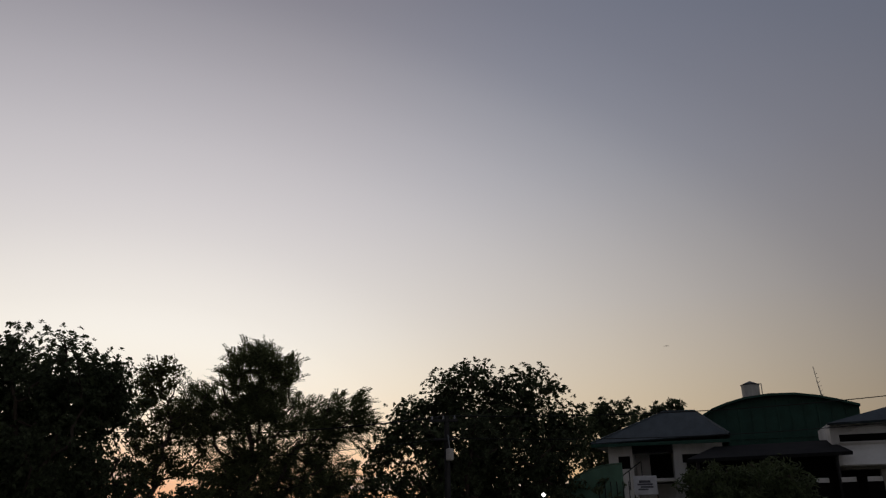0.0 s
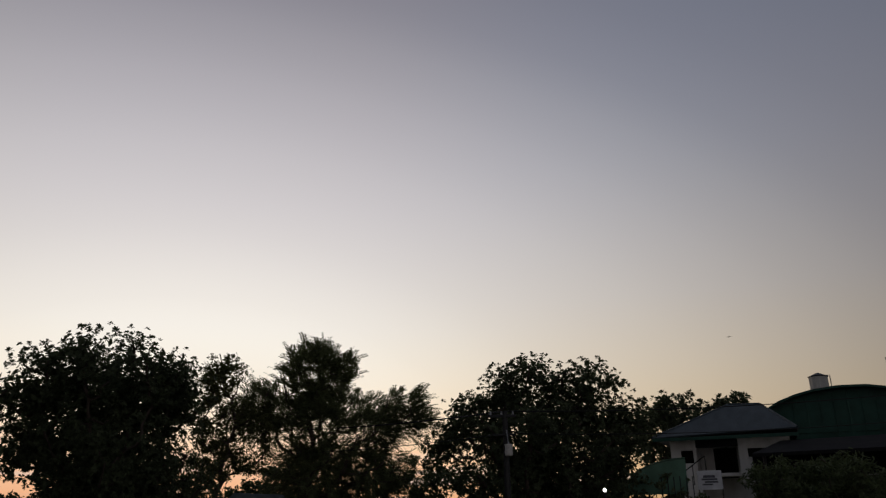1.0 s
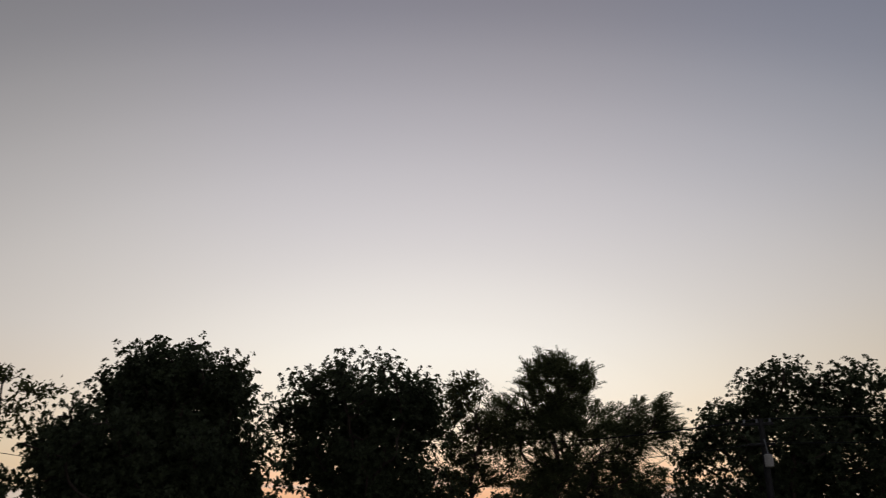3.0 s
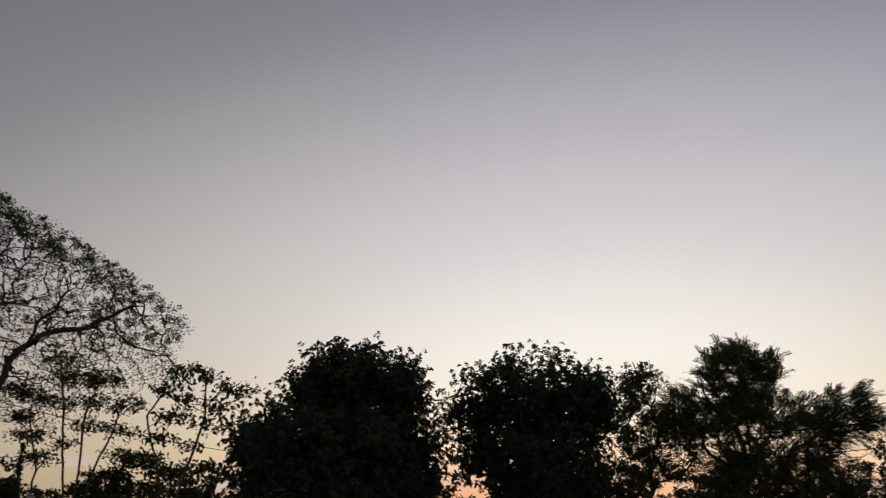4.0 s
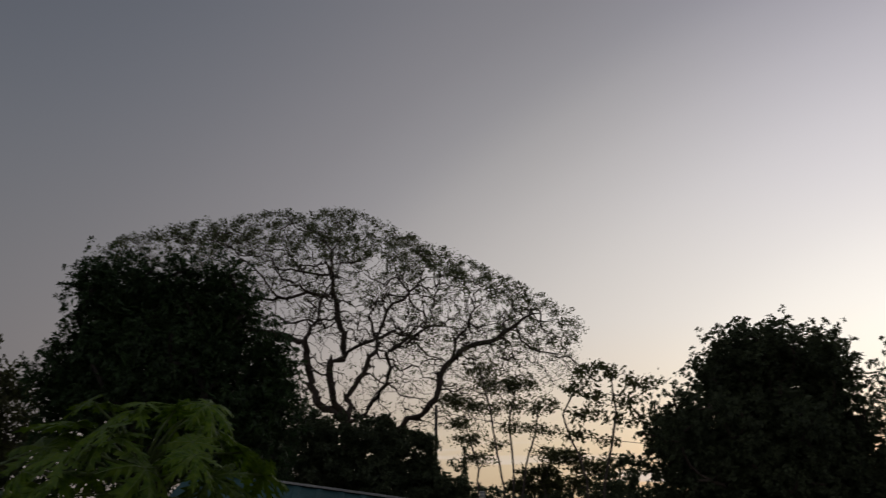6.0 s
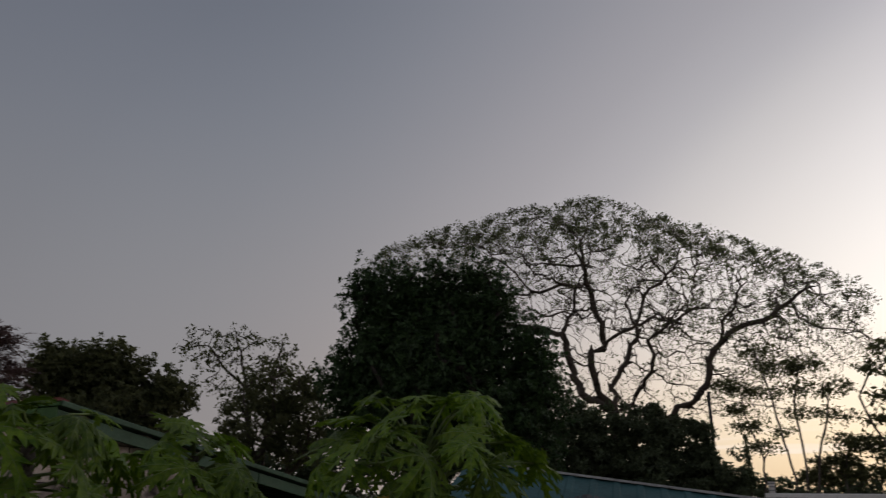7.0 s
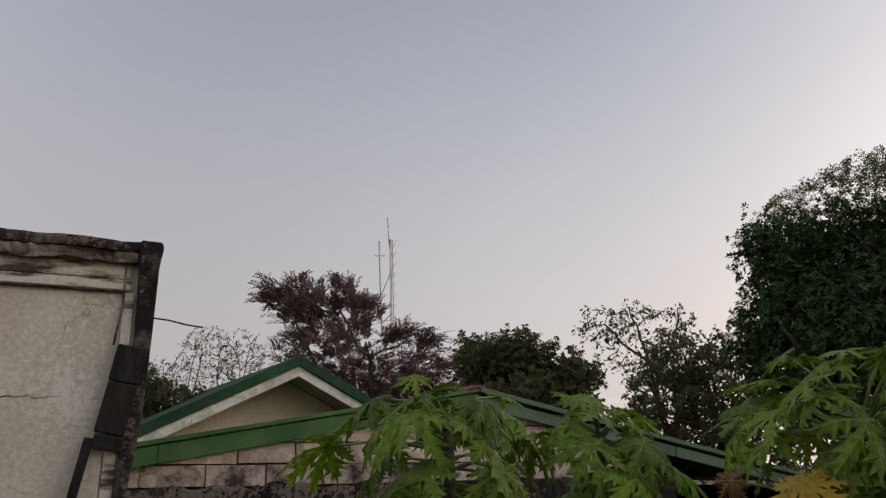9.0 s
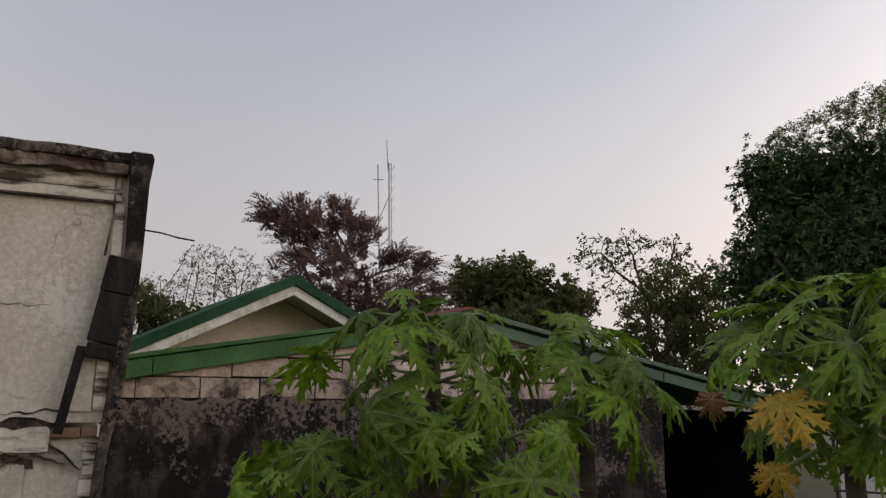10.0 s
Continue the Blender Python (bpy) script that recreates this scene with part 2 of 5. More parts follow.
# ---------------------------------------------------------------- trees
def grow(chains, goals, step, reach, kill, rng, wiggle=0.25, rounds=140, zigzag=0.35):
    """Branches that grow from the given chains towards the goals. Returns node places and parents."""
    nodes, parent = [], []
    for start, pts in chains:
        last = start
        if start is None:
            nodes.append(np.array(pts[0])), parent.append(-1)
            last, pts = 0, pts[1:]
        elif start < 0:
            last = int(np.argmin([np.linalg.norm(q - np.array(pts[0])) for q in nodes]))
            pts = pts[1:]
        for p in pts:
            a, b = nodes[last], np.array(p)
            k = max(1, int(np.linalg.norm(b - a) / step))
            for i in range(1, k + 1):
                q = a + (b - a) * i / k + (rng.normal(0, step * wiggle * zigzag, 3) if i < k else 0)
                nodes.append(q), parent.append(last)
                last = len(nodes) - 1
    goals = np.array(goals)
    near = np.full(len(goals), -1)
    dist = np.full(len(goals), 1e9)

    def meet(first):
        for i in range(first, len(nodes)):
            d = np.linalg.norm(goals - nodes[i], axis=1)
            closer = d < dist
            dist[closer], near[closer] = d[closer], i
    meet(0)
    alive = np.ones(len(goals), bool)
    for _ in range(rounds):
        alive &= dist > kill
        act = alive & (dist < reach)
        if not act.any():
            if not alive.any() or reach > 1e6:
                break
            reach *= 1.6
            continue
        first = len(nodes)
        pull = {}
        for g in np.nonzero(act)[0]:
            v = goals[g] - nodes[near[g]]
            pull.setdefault(near[g], np.zeros(3))
            pull[near[g]] += v / (np.linalg.norm(v) + 1e-6)
        for i, v in pull.items():
            v = v / (np.linalg.norm(v) + 1e-6) + rng.normal(0, wiggle, 3)
            nodes.append(nodes[i] + v / (np.linalg.norm(v) + 1e-6) * step)
            parent.append(i)
        meet(first)
        if len(nodes) > 12000:
            break
    return np.array(nodes), np.array(parent)


def branch_mesh(nodes, parent, thick, thin, mat, sides=5, power=0.42):
    n = len(nodes)
    load = np.zeros(n)
    kids = np.bincount(parent[parent >= 0], minlength=n)
    load[kids == 0] = 1
    for i in range(n - 1, 0, -1):
        load[parent[i]] += load[i]
    rad = np.maximum(thin, thick * (load / load.max()) ** power)
    verts, faces = np.zeros((n * sides, 3)), []
    ang = np.arange(sides) * 2 * np.pi / sides
    for i in range(n):
        q = nodes[i] - nodes[parent[i]] if parent[i] >= 0 else np.array((0, 0, 1.0))
        q = q / (np.linalg.norm(q) + 1e-9)
        u = np.cross(q, (1.0, 0.3, 0.1))
        u /= np.linalg.norm(u) + 1e-9
        w = np.cross(q, u)
        verts[i * sides:(i + 1) * sides] = nodes[i] + rad[i] * (np.outer(np.cos(ang), u) + np.outer(np.sin(ang), w))
        if parent[i] >= 0:
            a, b = parent[i] * sides, i * sides
            for k in range(sides):
                faces.append((a + k, a + (k + 1) % sides, b + (k + 1) % sides, b + k))
    return fast_mesh("trunk", verts, faces, mat, True)


def leaf_mesh(points, per, spread, size, mat, rng, slim=0.45, hang_down=0.2):
    """Small folded leaves in clumps round the points."""
    pts = np.asarray(points)
    m = len(pts)
    c = np.repeat(pts, per, axis=0)
    n = len(c)
    v = rng.normal(0, 1, (n, 3))
    v /= np.linalg.norm(v, axis=1)[:, None]
    clump = np.repeat(rng.uniform(0.6, 1.25, m), per)[:, None]
    c = c + v * spread * clump * rng.uniform(0, 1, n)[:, None] ** 0.6 * np.array((1, 1, 0.75))
    d = rng.normal(0, 1, (n, 3))
    d[:, 2] -= hang_down
    d /= np.linalg.norm(d, axis=1)[:, None]
    s = np.cross(d, rng.normal(0, 1, (n, 3)))
    s /= np.linalg.norm(s, axis=1)[:, None] + 1e-9
    up = np.cross(d, s)
    ln = size * rng.uniform(0.6, 1.3, n)[:, None]
    base, tip = c - d * ln * 0.5, c + d * ln * 0.5
    mid = c + up * ln * 0.12
    left, right = mid + s * ln * slim * 0.5, mid - s * ln * slim * 0.5
    verts = np.stack([base, left, tip, right], 1).reshape(-1, 3)
    return fast_mesh("crown", verts, np.arange(4 * n).reshape(n, 4), mat)


def whorl_mesh(points, per, length, mat, rng, middle, slim=0.4, lift=0.35):
    """Leaves in whorls: each point carries a rosette that opens away from the middle of the crown."""
    pts = np.asarray(points)
    m = len(pts)
    axis = pts - middle
    axis = axis / (np.linalg.norm(axis, axis=1)[:, None] + 1e-6) + rng.normal(0, 0.4, (m, 3))
    axis[:, 2] += lift
    axis /= np.linalg.norm(axis, axis=1)[:, None]
    size = np.repeat(length * rng.uniform(0.75, 1.25, m), per)[:, None]
    axis, c = np.repeat(axis, per, axis=0), np.repeat(pts, per, axis=0)
    n = len(c)
    turn = rng.normal(0, 1, (n, 3))
    turn -= (turn * axis).sum(1)[:, None] * axis
    turn /= np.linalg.norm(turn, axis=1)[:, None] + 1e-9
    wide = np.radians(rng.uniform(15, 110, n))[:, None]
    d = axis * np.cos(wide) + turn * np.sin(wide)
    w = np.cross(d, axis + rng.normal(0, 0.3, (n, 3)))
    w /= np.linalg.norm(w, axis=1)[:, None] + 1e-9
    ln = size * rng.uniform(0.7, 1.15, n)[:, None]
    base = c + d * ln * 0.12
    tip = c + d * ln - np.array((0, 0, 0.15)) * ln
    mid = c + d * ln * 0.6
    verts = np.stack([base, mid + w * ln * slim * 0.5, tip, mid - w * ln * slim * 0.5], 1).reshape(-1, 3)
    return fast_mesh("crown", verts, np.arange(4 * n).reshape(n, 4), mat)


def frond_mesh(points, per, length, leaflet, mat, rng, middle, pairs=12, rise_up=0.55):
    """Feather-shaped leaves: a bent midrib with paired leaflets, fanning out from the points."""
    pts = np.repeat(np.asarray(points), per, axis=0)
    m = len(pts)
    out = pts - middle
    out = out / (np.linalg.norm(out, axis=1)[:, None] + 1e-6) * 0.8 + rng.normal(0, 0.55, (m, 3))
    out[:, 2] += rise_up
    out /= np.linalg.norm(out, axis=1)[:, None]
    side = np.cross(out, rng.normal(0, 0.4, (m, 3)) + np.array((0, 0, 1.0)))
    side /= np.linalg.norm(side, axis=1)[:, None] + 1e-9
    ln = length * rng.uniform(0.7, 1.3, m)[:, None]
    quads = []
    for i in range(pairs):
        f = 0.12 + 0.88 * i / (pairs - 1)
        mid = pts + out * ln * f - np.array((0, 0, 0.28)) * ln * f * f
        size = leaflet * (1.1 - 0.6 * abs(f - 0.45)) * rng.uniform(0.8, 1.2, m)[:, None]
        for s in (-1, 1):
            d = side * s * 0.85 + out * 0.5 + rng.normal(0, 0.12, (m, 3)) - np.array((0, 0, 0.15))
            d /= np.linalg.norm(d, axis=1)[:, None]
            w = np.cross(d, np.cross(out, side))
            w /= np.linalg.norm(w, axis=1)[:, None] + 1e-9
            c = mid + d * size * 0.5
            quads.append(np.stack([mid, c + w * size * 0.17, mid + d * size, c - w * size * 0.17], 1))
    verts = np.concatenate(quads).reshape(-1, 3)
    return fast_mesh("crown", verts, np.arange(len(verts)).reshape(-1, 4), mat)


def in_lobes(lobes, d, count, rng, shell=0.45):
    """Places within crown lobes: (degrees left, degrees up, half width, half height), all at d metres."""
    area = np.array([w * h for _, _, w, h in lobes])
    out = []
    for (az, el, w, h), share in zip(lobes, area / area.sum()):
        k = max(4, int(count * share))
        v = rng.normal(0, 1, (k, 3))
        v /= np.linalg.norm(v, axis=1)[:, None]
        v *= 1.2 * (shell + (1 - shell) * rng.uniform(0, 1, k) ** 0.7)[:, None] * rng.uniform(0.9, 1.0, k)[:, None]
        rx, rz = d * math.tan(radians(w)), d * math.tan(radians(h))
        mid = polar(az, d, rise(el, d))
        side, ahead = np.array(polar(az + 90, 1)), np.array(polar(az, 1))
        out.append(np.array(mid) + v[:, :1] * rx * side + v[:, 1:2] * rx * 0.8 * ahead + v[:, 2:] * rz * np.array((0, 0, 1.0)))
    pts = np.concatenate(out)
    return pts[pts[:, 2] > 0.3]


def tree(name, label, d, base_az, lobes, goals, per, spread, leaf, mat, seed, trunk=0.18, bark=None, fork=2.0, slim=0.45, step=0.35, thin=0.010,
         shell=0.45, hang_down=0.2, reach=1.6, wiggle=0.3, stems=1, fill=0, frond=0.0, pairs=12, whorl=0.0, extra=0, lift=0.35, paths=(), group="trees", category="tree"):
    """A tree: branches grown into its crown lobes, and leaf clumps round their ends."""
    rng = np.random.default_rng(seed)
    root = thing(name, label, category, polar(base_az, d), group=group)
    here = np.array(root.location)
    pts = in_lobes(lobes, d, goals, rng, shell) - here
    chains = [(None, [(0, 0, -0.15), (rng.normal(0, .1), rng.normal(0, .1), fork * 0.5), (rng.normal(0, .15), rng.normal(0, .15), fork)])]
    for _ in range(stems - 1):
        a = rng.uniform(0, 2 * math.pi)
        chains.append((-1, [(0, 0, 0.1), (.5 * math.cos(a), .5 * math.sin(a), fork * 0.6), (math.cos(a), math.sin(a), fork * 1.3)]))
    if paths:  # stems that are given by their directions
        chains = [(None, [(0, 0, -0.15), (0, 0, 0.1)])]
        for way in paths:
            chains.append((-1, [(0, 0, 0.1)] + [np.array(polar(a, d, rise(e, d))) - here for a, e in way]))
    nodes, parent = grow(chains, pts, step, reach, step * 1.2, rng, wiggle)
    hang("trunk", branch_mesh(nodes, parent, trunk, thin, bark or BARK), root)
    sites = pts[pts[:, 2] > 0.35]
    crowd = (np.linalg.norm(sites[:, None] - sites[None], axis=2) < 0.9 * (d / 25)).sum(1)
    sites = sites[crowd > 3] if whorl else sites
    if whorl:
        more = sites[np.arange(extra) % len(sites)] + rng.uniform(-1, 1, (extra, 3)) * spread
        sites = np.concatenate([sites, more[more[:, 2] > 0.35]])
        hang("crown", whorl_mesh(sites, per, whorl, mat, rng, sites.mean(0), slim, lift), root)
    elif frond:
        hang("crown", frond_mesh(sites, per, frond, leaf, mat, rng, sites.mean(0), pairs), root)
    else:
        hang("crown", leaf_mesh(sites, per, spread, leaf, mat, rng, slim, hang_down), root)
    if fill:
        inner = in_lobes([(a, e, w * 0.8, h * 0.8) for a, e, w, h in lobes], d, fill, rng, 0.0) - here
        inner = inner[inner[:, 2] > 0.5]
        hang("inner_foliage", leaf_mesh(inner, 26, spread * 1.4, leaf * 1.7, mat, rng, slim, hang_down), root)
    return root


# ---------------------------------------------------------------- ground
gv, gf = [], []
rings = [0, 3, 6, 10, 16, 25, 40, 70, 120, 250, 600, 1500, 4500]
seg = 48
for r in rings:
    for k in range(seg):
        a = 2 * math.pi * k / seg
        gv.append((r * math.cos(a), r * math.sin(a), 0.05 * noise.noise((r * math.cos(a) * .2, r * math.sin(a) * .2, 0)) if 0 < r < 120 else 0))
for i in range(len(rings) - 1):
    for k in range(seg):
        gf.append((i * seg + k, i * seg + (k + 1) % seg, (i + 1) * seg + (k + 1) % seg, (i + 1) * seg + k))
ground = new("ground", fast_mesh("ground", gv, gf, SOIL, True))
tagged(ground, "dry grassy soil yard reaching to the horizon", "ground", kind="structure")

# ---------------------------------------------------------------- the row of trees against the afterglow
tree("broadleaf_tree", "dense dark green domed broadleaf tree", 25, 42,
     [(41.2, 9.2, 4.3, 3.1), (37.5, 8.5, 2.0, 2.5), (42.5, 4.4, 7.2, 3.9), (47.6, 4.8, 2.0, 1.7), (37.4, 3.2, 3.2, 3.4), (44.4, 8.2, 1.6, 2.2), (42, 1, 7, 3)],
     520, 13, 0.46, 0.15, LEAF_DARK, 11, 0.25, slim=0.52, shell=0.5, fill=850, whorl=0.14, extra=6800)
tree("broadleaf_tree", "dark broadleaf tree with a rounded crown and small gaps", 27, 27,
     [(26.8, 8.5, 4.5, 3.5), (31.3, 7.7, 2.7, 2.9), (23.2, 8.1, 2.4, 2.6), (27, 4.4, 4.8, 3), (25.5, 1.5, 5.0, 3.2), (31.8, 4.4, 1.7, 1.7)],
     480, 13, 0.46, 0.15, LEAF_DARK, 52, 0.25, slim=0.52, fill=260, whorl=0.14, extra=5600)
tree("slender_tree", "slender dark tree with fine airy foliage", 29, 19.6,
     [(19.7, 9.3, 1.5, 1.6), (19.8, 6.4, 1.7, 2.0), (17.4, 5.0, 1.4, 2.4), (20, 3.5, 1.6, 1.6)], 330, 40, 0.30, 0.12, LEAF_OLIVE, 13, 0.10, fill=15)
tree("feathery_tree", "dark feathery tree with spiky drooping branch tips", 30, 11.5,
     [(12.7, 9.0, 2.4, 2.4), (16.5, 6.9, 1.7, 1.6), (6.7, 6.7, 2.0, 1.5), (11.3, 5.6, 4.0, 2.1), (11, 2.8, 5.0, 1.6)],
     820, 5, 0.2, 0.12, LEAF_FEATHER, 14, 0.2, slim=0.3, fork=1.4, stems=3, fill=60, frond=0.8, pairs=14)
tree("spreading_tree", "dark spreading tree with layered open crown", 30, -3.5,
     [(-2.8, 8.2, 2.6, 2.5), (1.0, 6.2, 2.4, 1.7), (-7.3, 8.0, 2.7, 2.3), (-4, 4.6, 6, 3.0), (-10, 5.6, 1.4, 1.6), (-8.9, 3.2, 1.3, 1.9), (3.2, 4.4, 1.4, 1.2), (-3.2, 1.6, 5.4, 2.6)],
     620, 13, 0.46, 0.155, LEAF_DARK, 15, 0.26, slim=0.5, fill=150, whorl=0.15, extra=6000, lift=0.9)
tree("far_tree", "far dark tree behind a roof", 52, -14,
     [(-13.5, 6.4, 1.6, 1.2), (-17.2, 6.5, 1.2, .7), (-12, 5, 1.8, 1.8), (-15.5, 5, 2, 1.6)], 200, 16, 0.5, 0.26, LEAF_DARK, 16, 0.2, slim=0.38, whorl=0.36, extra=600, lift=0.7)
tree("sapling", "thin sapling with broad sparse leaves", 24, 53.4,
     [(52.8, 9.3, 2.2, .5), (49.8, 8.5, 1.6, .45), (54.2, 8.0, 1.3, .45), (52, 7.2, 2.3, .4), (53.9, 6.2, 1.5, .4), (51, 5.9, 1.4, .4), (54.8, 4.8, 1.1, .35), (52.6, 4.4, 1.0, .3)],
     230, 6, 0.30, 0.175, LEAF_OLIVE, 17, 0.05, slim=0.5, bark=BARK_GREY, wiggle=0.25, hang_down=0.1,
     paths=([(54.1, 1.6), (55.0, 4.3), (55.6, 6.3), (54.8, 7.8)], [(52.8, 1.7), (52.4, 3.3), (51.8, 5.9), (51.9, 8.6)]))
tree("sapling", "thin upright sapling with layered fine leaves", 26, 59.6,
     [(61.6, 9.6, 1.2, .6), (60.6, 8.4, 1.7, .5), (58.6, 8.6, 1.5, .5), (60, 6.9, 1.8, .4), (57.4, 7.0, 1.4, .5), (59, 5.4, 1.3, .35), (57, 5.2, 1.2, .4), (60.4, 4.2, .8, .3), (57.2, 3.6, 1.1, .3)],
     380, 10, 0.32, 0.12, LEAF_OLIVE, 18, 0.055, bark=BARK_GREY, wiggle=0.2, thin=0.012,
     paths=([(60.2, 2.0), (61.1, 7.4), (61.7, 10.1)], [(59.3, 1.5), (59.5, 6.1), (58.9, 8.8)], [(58.4, 2.6), (57.6, 5.1), (57.2, 7.2)]))
tree("sapling", "low sapling with layered leaves", 27, 55.8,
     [(55.6, 3.3, 1.5, .35), (57.4, 2.2, 1.4, .35), (53.6, 2.6, 1.3, .3), (55.6, 1.5, 1.8, .35), (58.6, 1.2, 1.2, .4)],
     300, 11, 0.32, 0.16, LEAF_OLIVE, 19, 0.04, bark=BARK_GREY, stems=3, fork=1.0)
tree("sapling", "spindly sapling with thin yellowish leaves", 27.5, 62.0,
     [(62.6, 4.6, 1.1, .35), (61.8, 3.2, 1.1, .3), (63.2, 5.8, .8, .4), (62.6, 7.0, .9, .45), (63.9, 7.4, .8, .4)],
     230, 10, 0.32, 0.12, LEAF_OLIVE, 20, 0.035, bark=BARK_GREY, wiggle=0.2, paths=([(61.8, 2.4), (62.6, 5.0), (62.9, 7.2)],))


# the old rain tree: a wide umbrella crown on winding limbs
def rain_tree():
    rng = np.random.default_rng(21)
    d = 31
    root = thing("rain_tree", "tall rain tree with a wide thin umbrella crown on winding limbs", "tree", polar(72, d), group="trees")
    here = np.array(root.location)

    def spot(az, el, deep=0.0):
        return np.array(polar(az, d + deep, rise(el, d))) - here
    side, ahead = np.array(polar(-18, 1)), np.array(polar(72, 1))
    goals, height = [], []
    while len(goals) < 3600:
        u, v = rng.uniform(-1, 1, 2)
        if u * u + v * v > 1:
            continue
        top = 7.8 - 3.7 * u - 1.9 * u * u if u > 0 else 7.8 + 0.2 * u - 2.5 * u * u
        k = 1 - 0.84 * rng.uniform() ** 1.4
        q = side * u * 10.3 + ahead * v * 7.5 + np.array((0, 0, EYE + 4.1 + top * math.sqrt(1 - 0.75 * v * v) * k * (1 - 0.018 * v * 7.5 * -1)))
        goals.append(q)
        height.append(k)
    for _ in range(300):  # sparse low twigs under the umbrella
        u, v = rng.uniform(-0.35, 0.72), rng.uniform(-0.6, 0.6)
        goals.append(side * u * 10.3 + ahead * v * 7.5 + np.array((0, 0, EYE + rng.uniform(2.9, 4.9))))
        height.append(0.1)
    chains = [
        (None, [spot(72.1, -4.3), spot(71.9, 1.5), spot(71.6, 4.6), spot(71.6, 5.9)]),
        (-1, [spot(71.6, 5.9), spot(72.5, 6.9, -.4), spot(73.0, 8.9, -.8), spot(72.0, 10.0, -1), spot(69.8, 11.4, -1), spot(69.1, 12.6, -1), spot(68.4, 14.1, -1), spot(67.1, 15.0, -1)]),
        (-1, [spot(71.6, 5.9), spot(71.3, 8.2, .8), spot(70.2, 10.2, 1.2), spot(69.4, 12.0, 1.4), spot(70.2, 14.2, 1.4)]),
        (-1, [spot(72.0, 10.0, -1), spot(72.4, 12.3, -1.2), spot(73.1, 14.5, -1.6), spot(73.2, 16.5, -1.6)]),
        (-1, [spot(71.4, 5.4), spot(69.3, 7.2, -1.5), spot(68.6, 8.6, -2), spot(68.8, 10.0, -2.2), spot(67.2, 11.0, -2.6), spot(65.0, 11.8, -3)]),
        (-1, [spot(71.6, 5.9), spot(73.8, 7.6, 2), spot(75.0, 12.4, 2.4), spot(74.0, 14.2, 2.6), spot(73.9, 15.8, 2.6)]),
        (-1, [spot(75.0, 12.4, 2.4), spot(77, 13.0, 3), spot(80, 14.0, 4)]),
        (-1, [spot(71.8, 2.6), spot(69.2, 4.2, -1), spot(67.5, 5.1, -1.5), spot(65.7, 6.2, -2), spot(64.7, 7.7, -2), spot(64.2, 9.3, -2), spot(63.2, 10.3, -2), spot(60.8, 11.0, -2), spot(58.2, 12.6, -2)]),
        (-1, [spot(64.2, 9.3, -2), spot(63.5, 10.9, -2.4), spot(62.4, 11.9, -3)]),
    ]
    nodes, parent = grow(chains, goals, 0.32, 2.4, 0.38, rng, 0.5, zigzag=0.5)
    hang("trunk", branch_mesh(nodes, parent, 0.29, 0.011, BARK, 5, 0.47), root)
    g, k = np.array(goals), np.array(height)
    hang("crown", leaf_mesh(g[k > 0.82], 38, 0.27, 0.095, LEAF_FEATHER, rng, 0.5), root)
    hang("inner_foliage", leaf_mesh(g[(k > 0.5) & (k < 0.82)], 5, 0.22, 0.085, LEAF_FEATHER, rng, 0.5), root)
    low = g[(k < 0.11) | (k < 0.5) & ((g @ side) > 2.0)]
    hang("hanging_foliage", leaf_mesh(low, 9, 0.30, 0.095, LEAF_FEATHER, rng, 0.5), root, "sparse drooping lower foliage")


rain_tree()
tree("mango_tree", "large dense dark green mango tree", 17, 84,
     [(88.7, 12.2, 2.9, 4.9), (81.6, 12.2, 2.7, 4.9), (77.7, 8.6, 2.0, 3.7), (85.2, 7, 5.8, 5.6), (91.3, 7.4, 1.8, 3.6), (80, 4, 4.8, 4), (85.0, 11.7, 3.0, 4.9)],
     620, 14, 0.32, 0.125, LEAF_MANGO, 22, 0.3, bark=BARK_DARK, slim=0.3, shell=0.45, fill=750, whorl=0.12, extra=8200)
tree("airy_tree", "airy thin-leaved tree on bare crossing branches", 22, 96.8,
     [(101.9, 9.9, 1.6, 1.5), (99.6, 10.5, 1.5, 1.3), (97.0, 9.9, 1.6, 1.1), (99.5, 8, 2.6, 1.5)], 240, 6, 0.2, 0.125, LEAF_OLIVE, 23, 0.06, thin=0.009, step=0.3, wiggle=0.25,
     paths=([(97.2, 5), (98.6, 7), (100.5, 8.6), (101.6, 10)], [(97.2, 5), (97.0, 8.2), (96.4, 10.0)], [(98.6, 7), (99.2, 9), (99.8, 11.2)]))
tree("bushy_tree", "loose olive green bushy tree", 21, 96,
     [(96.2, 7.2, 2.8, 1.9), (97.5, 4.6, 3.2, 2.2), (94.5, 4.6, 2.6, 2.6)], 420, 24, 0.26, 0.13, LEAF_OLIVE, 24, 0.1, stems=2)
tree("round_tree", "low rounded dark green tree", 24, 108,
     [(111, 7.4, 1.7, 1.8), (108.0, 7.6, 1.9, 1.9), (104.4, 6.2, 1.8, 1.4), (108, 4.4, 4.6, 2.2)], 260, 14, 0.40, 0.15, LEAF_OLIVE, 25, 0.15, slim=0.42, fill=260, whorl=0.15, extra=3000)
